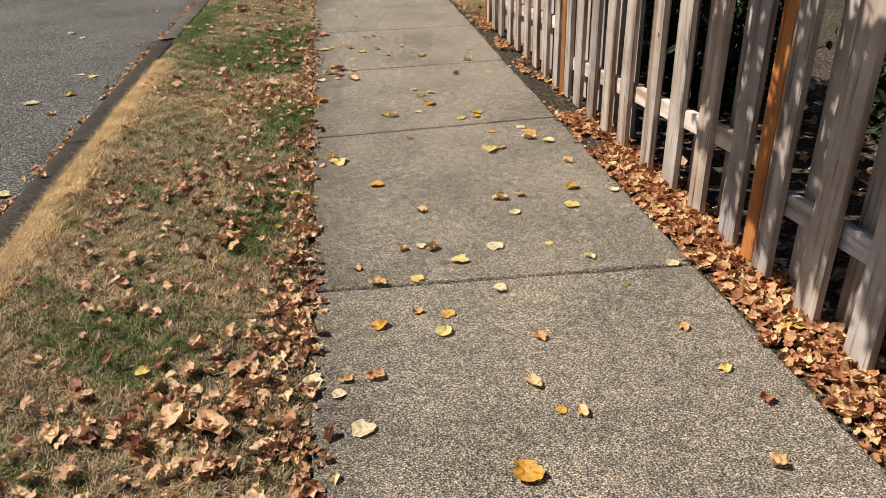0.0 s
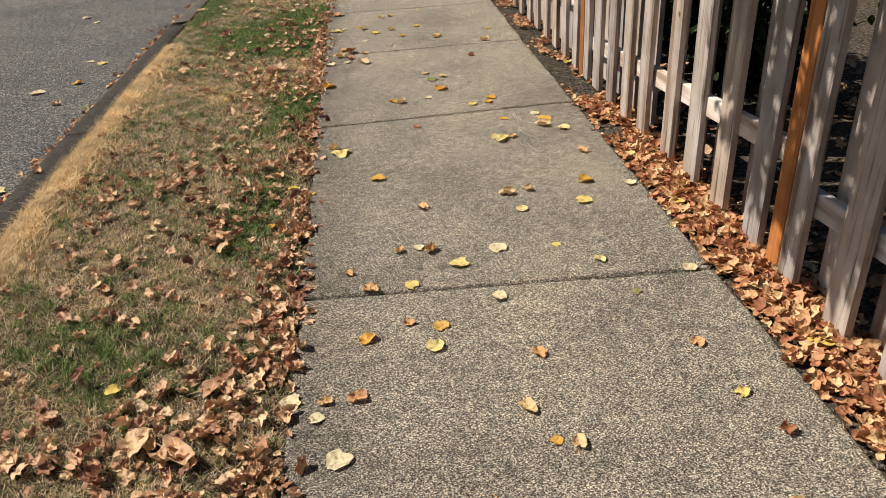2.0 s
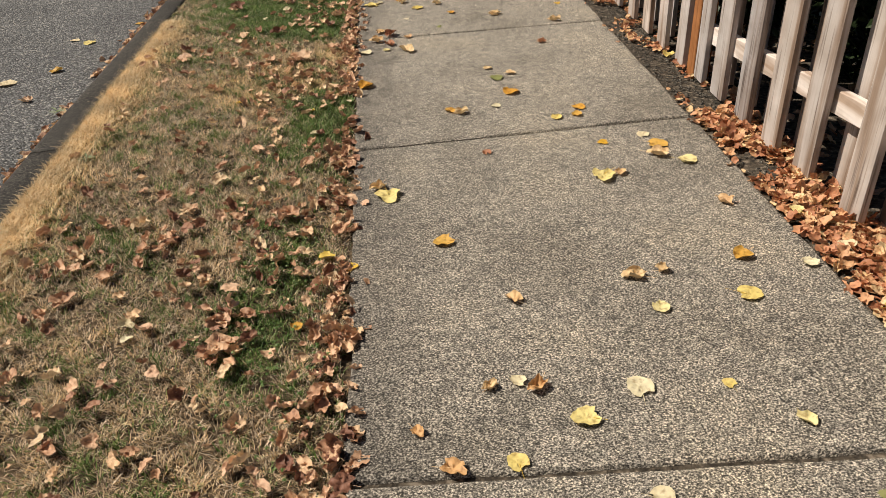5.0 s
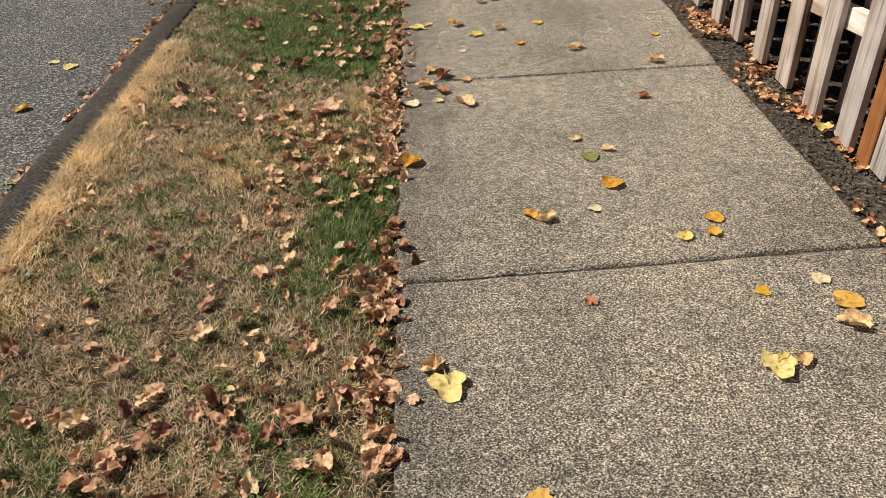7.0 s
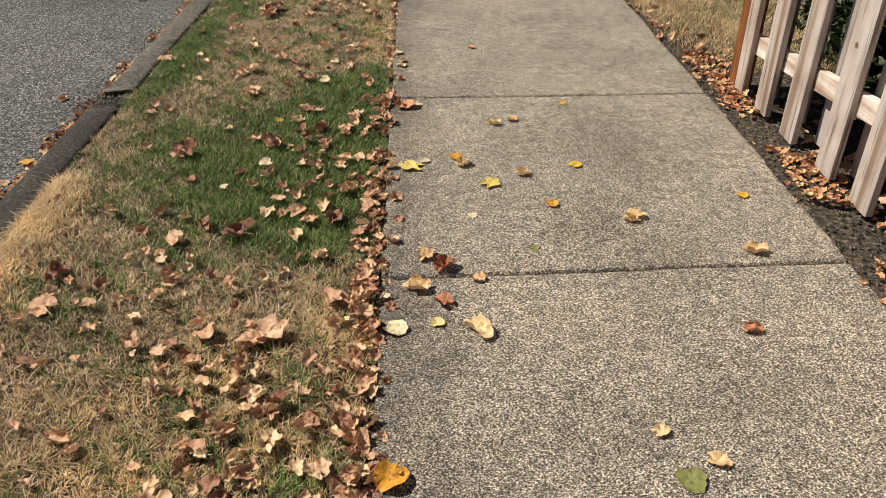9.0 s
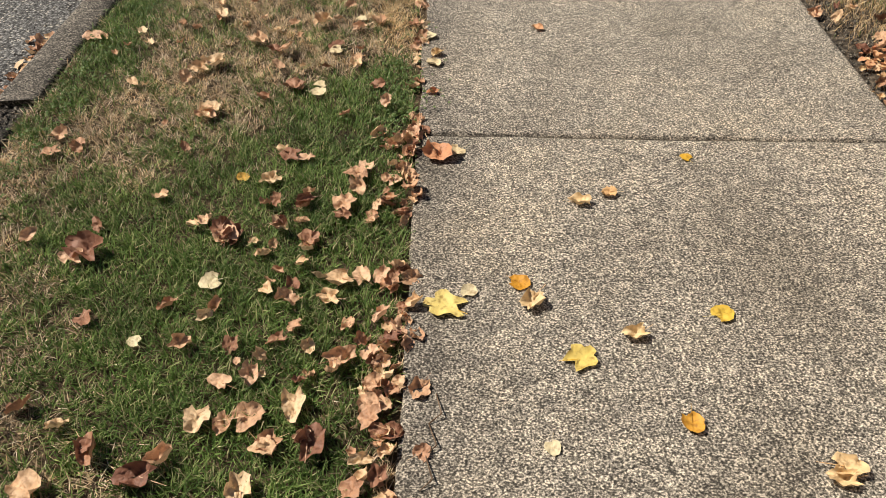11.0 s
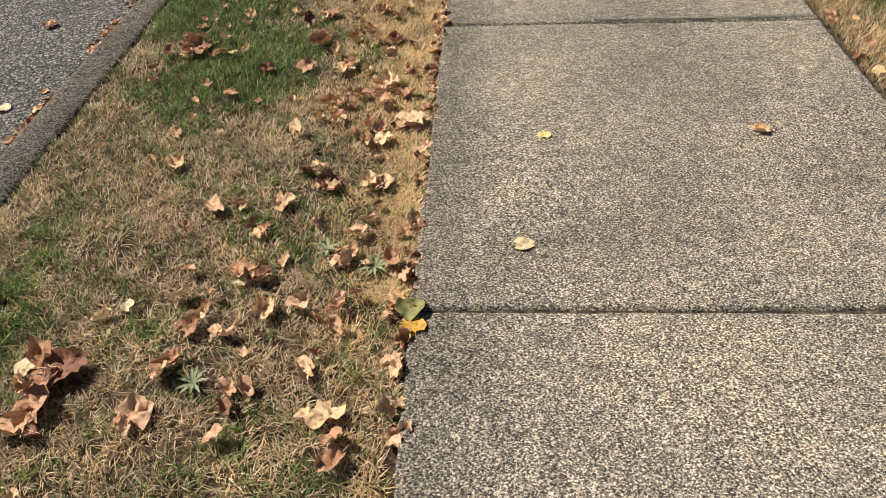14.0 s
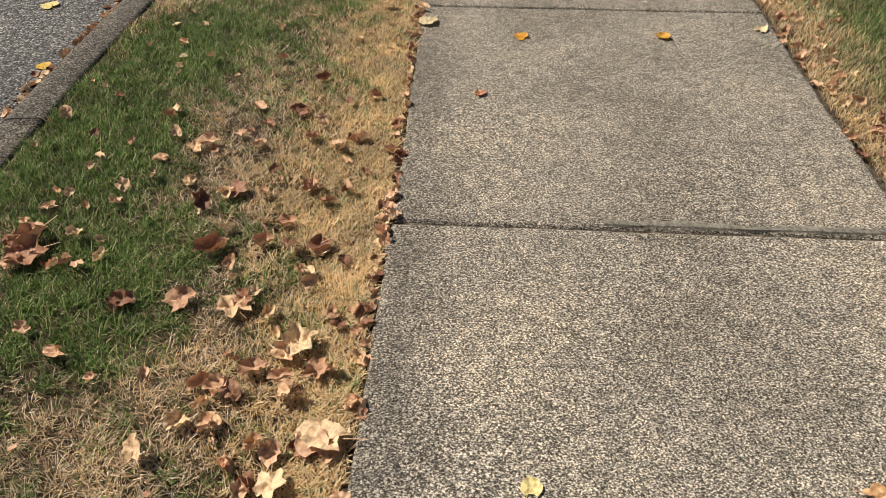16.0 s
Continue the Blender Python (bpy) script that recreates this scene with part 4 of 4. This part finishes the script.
# grit and crumbs on the pavement, gravel in the broken kerb and the fence strip
def crumbs(name, places, label, material):
    ico = [(0, 0, 1), (0.9, 0, 0.2), (-0.3, 0.85, 0.25), (-0.4, -0.8, 0.2), (0.2, 0.1, -0.3)]
    tri = [(0, 1, 2), (0, 2, 3), (0, 3, 1), (1, 4, 2), (2, 4, 3), (3, 4, 1)]
    vs, fs = [], []
    for x, y, z, s in places:
        b, t = len(vs), g.uniform(0, 6.28)
        for p, q, r in ico:
            vs.append((x + s * (p * math.cos(t) - q * math.sin(t)), y + s * 1.3 * (p * math.sin(t) + q * math.cos(t)), z + s * 0.7 * r))
        fs += [tuple(k + b for k in f) for f in tri]
    return tagged(new(name, mesh(name, vs, fs, material)), label, "grit", kind="stuff")


crumbs("grit", [(rnd.uniform(0, 1.52), rnd.uniform(-2, 11), 0.001, rnd.uniform(0.001, 0.0035)) for _ in range(500)], "loose grit lying on the slabs", SLAB)
crumbs("gravel", [(rnd.uniform(1.54, 1.85), rnd.uniform(-2, 8.5), SOIL_Z + 0.004, rnd.uniform(0.004, 0.013)) for _ in range(5200)], "dark gravel in the strip by the fence", KERB)
crumbs("gravel", [(kerb_in(5.2) - 0.12 + rnd.gauss(0, 0.08), 5.2 + rnd.gauss(0, 0.13), -0.03, rnd.uniform(0.004, 0.014)) for _ in range(420)], "rubble where the kerb is broken", SLAB)
crumbs("gravel", [(kerb_in(y) - 0.2 - abs(rnd.gauss(0, 0.07)), y, ROAD_Z + 0.002, rnd.uniform(0.002, 0.007)) for y in [rnd.uniform(-1, 12) for _ in range(1500)]], "grit along the gutter", KERB)


# ---- shrubs behind the fence, and the tree that shades it ----
def foliage(centre, radii, count, size, r):
    vs, fs = [], []
    for _ in range(count):
        d = Vector((r.gauss(0, 1), r.gauss(0, 1), r.gauss(0, 1))).normalized() * r.uniform(0.55, 1.0) * (0.8 + 0.25 * noise.noise((r.random() * 3, 0, 0)))
        c = Vector(centre) + Vector((d.x * radii[0], d.y * radii[1], d.z * radii[2]))
        c.z = max(c.z, 0.03)
        m = Euler((r.uniform(-1, 1), r.uniform(-1, 1), r.uniform(0, 6.3))).to_matrix()
        s, b = size * r.uniform(0.6, 1.3), len(vs)
        for p in ((-1, 0, 0), (-0.2, 0.42, 0.12), (0.5, 0.36, 0.1), (1, 0, -0.1), (0.5, -0.36, 0.1), (-0.2, -0.42, 0.12)):
            vs.append(c + m @ (Vector(p) * s))
        fs += [(b, b + 1, b + 2, b + 3), (b, b + 3, b + 4, b + 5)]
    return vs, fs


def stick(bm, a, b, ra, rb, sides=8):
    a, b = Vector(a), Vector(b)
    q = (b - a).to_track_quat("Z", "Y").to_matrix()
    rings = []
    for c, rad in ((a, ra), (a.lerp(b, 0.5) + Vector((0.02, -0.02, 0.01)), (ra + rb) / 2), (b, rb)):
        rings.append([bm.verts.new(c + q @ Vector((rad * math.cos(2 * math.pi * i / sides), rad * math.sin(2 * math.pi * i / sides), 0))) for i in range(sides)])
    for p, s in zip(rings, rings[1:]):
        for i in range(sides):
            bm.faces.new((p[i], p[(i + 1) % sides], s[(i + 1) % sides], s[i]))
    bm.faces.new(rings[-1])
    bm.faces.new(rings[0][::-1])


# the row fills the fence's gaps, its near-black leaves standing in for shade
for k, y in enumerate((-2.6, -1.0, 0.9, 2.1, 3.3, 4.4, 5.4)):
    r = random.Random(40 + k)
    shrub = tagged(new("shrub"), "dense dark evergreen shrub behind the fence", "shrub", "shrubs behind the fence")
    x = 2.52 + r.uniform(-0.1, 0.15) + (0.35 if y < 0 else 0.85 if y < 1.5 else 0.25 if y < 2.5 else 0)
    for _ in range(6):
        bm = bmesh.new()
        stick(bm, (x + r.uniform(-0.08, 0.08), y + r.uniform(-0.08, 0.08), SOIL_Z - 0.02), (x + r.uniform(-0.4, 0.4), y + r.uniform(-0.5, 0.5), r.uniform(0.6, 1.1)), 0.016, 0.006, 6)
        part("branch", bm, BARK, shrub)
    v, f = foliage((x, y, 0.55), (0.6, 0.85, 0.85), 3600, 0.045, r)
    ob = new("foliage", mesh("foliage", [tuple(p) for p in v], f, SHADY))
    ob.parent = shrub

tree = tagged(new("tree"), "street tree with a bough reaching over the fence", "tree")
bm = bmesh.new()
stick(bm, (3.9, -2.9, -0.1), (3.75, -2.8, 2.6), 0.16, 0.12, 12)
stick(bm, (3.75, -2.8, 2.6), (3.7, -2.9, 5.0), 0.12, 0.06, 12)
part("trunk", bm, BARK, tree)
bm = bmesh.new()
for a, b, ra, rb in (((3.75, -2.8, 2.4), (1.6, -0.8, 2.75), 0.06, 0.03), ((1.6, -0.8, 2.75), (0.2, 0.7, 2.58), 0.03, 0.008), ((1.6, -0.8, 2.75), (0.1, -0.2, 2.55), 0.02, 0.006), ((3.7, -2.85, 4.2), (5.2, -3.6, 5.2), 0.06, 0.02),
                     ((3.7, -2.85, 4.4), (2.9, -4.2, 5.3), 0.06, 0.02), ((3.72, -2.85, 3.6), (5.0, -1.6, 4.6), 0.06, 0.02)):
    stick(bm, a, b, ra, rb)
part("limbs", bm, BARK, tree)
r = random.Random(77)
vs, fs = [], []
for c, rad, n, s in (((0.22, 0.3, 2.55), (0.56, 0.98, 0.12), 1250, 0.05), ((0.1, -0.45, 2.62), (0.5, 0.55, 0.12), 800, 0.05), ((4.6, -3.4, 5.1), (1.3, 1.3, 0.9), 1500, 0.07), ((3.2, -4.1, 5.5), (1.1, 1.2, 0.8), 1300, 0.07), ((4.8, -1.7, 4.9), (1.0, 0.9, 0.7), 1100, 0.07), ((3.8, -3.0, 6.2), (1.2, 1.2, 0.7), 1200, 0.07)):
    v, f = foliage(c, rad, n, s, r)
    b = len(vs)
    vs += [tuple(p) for p in v]
    fs += [tuple(i + b for i in q) for q in f]
crown = new("crown", mesh("crown", vs, fs, LIVE))
crown.parent = tree

# a fallen twig on the pavement
twig = tagged(new("twig"), "thin dry twig lying on the slab", "twig")
bm = bmesh.new()
pts = [(0.02, 3.78), (0.03, 3.86), (0.035, 3.94), (0.05, 4.02)]
for a, b in zip(pts, pts[1:]):
    stick(bm, (*a, 0.003), (*b, 0.003), 0.0018, 0.0015, 5)
part("stem", bm, TWIG, twig)
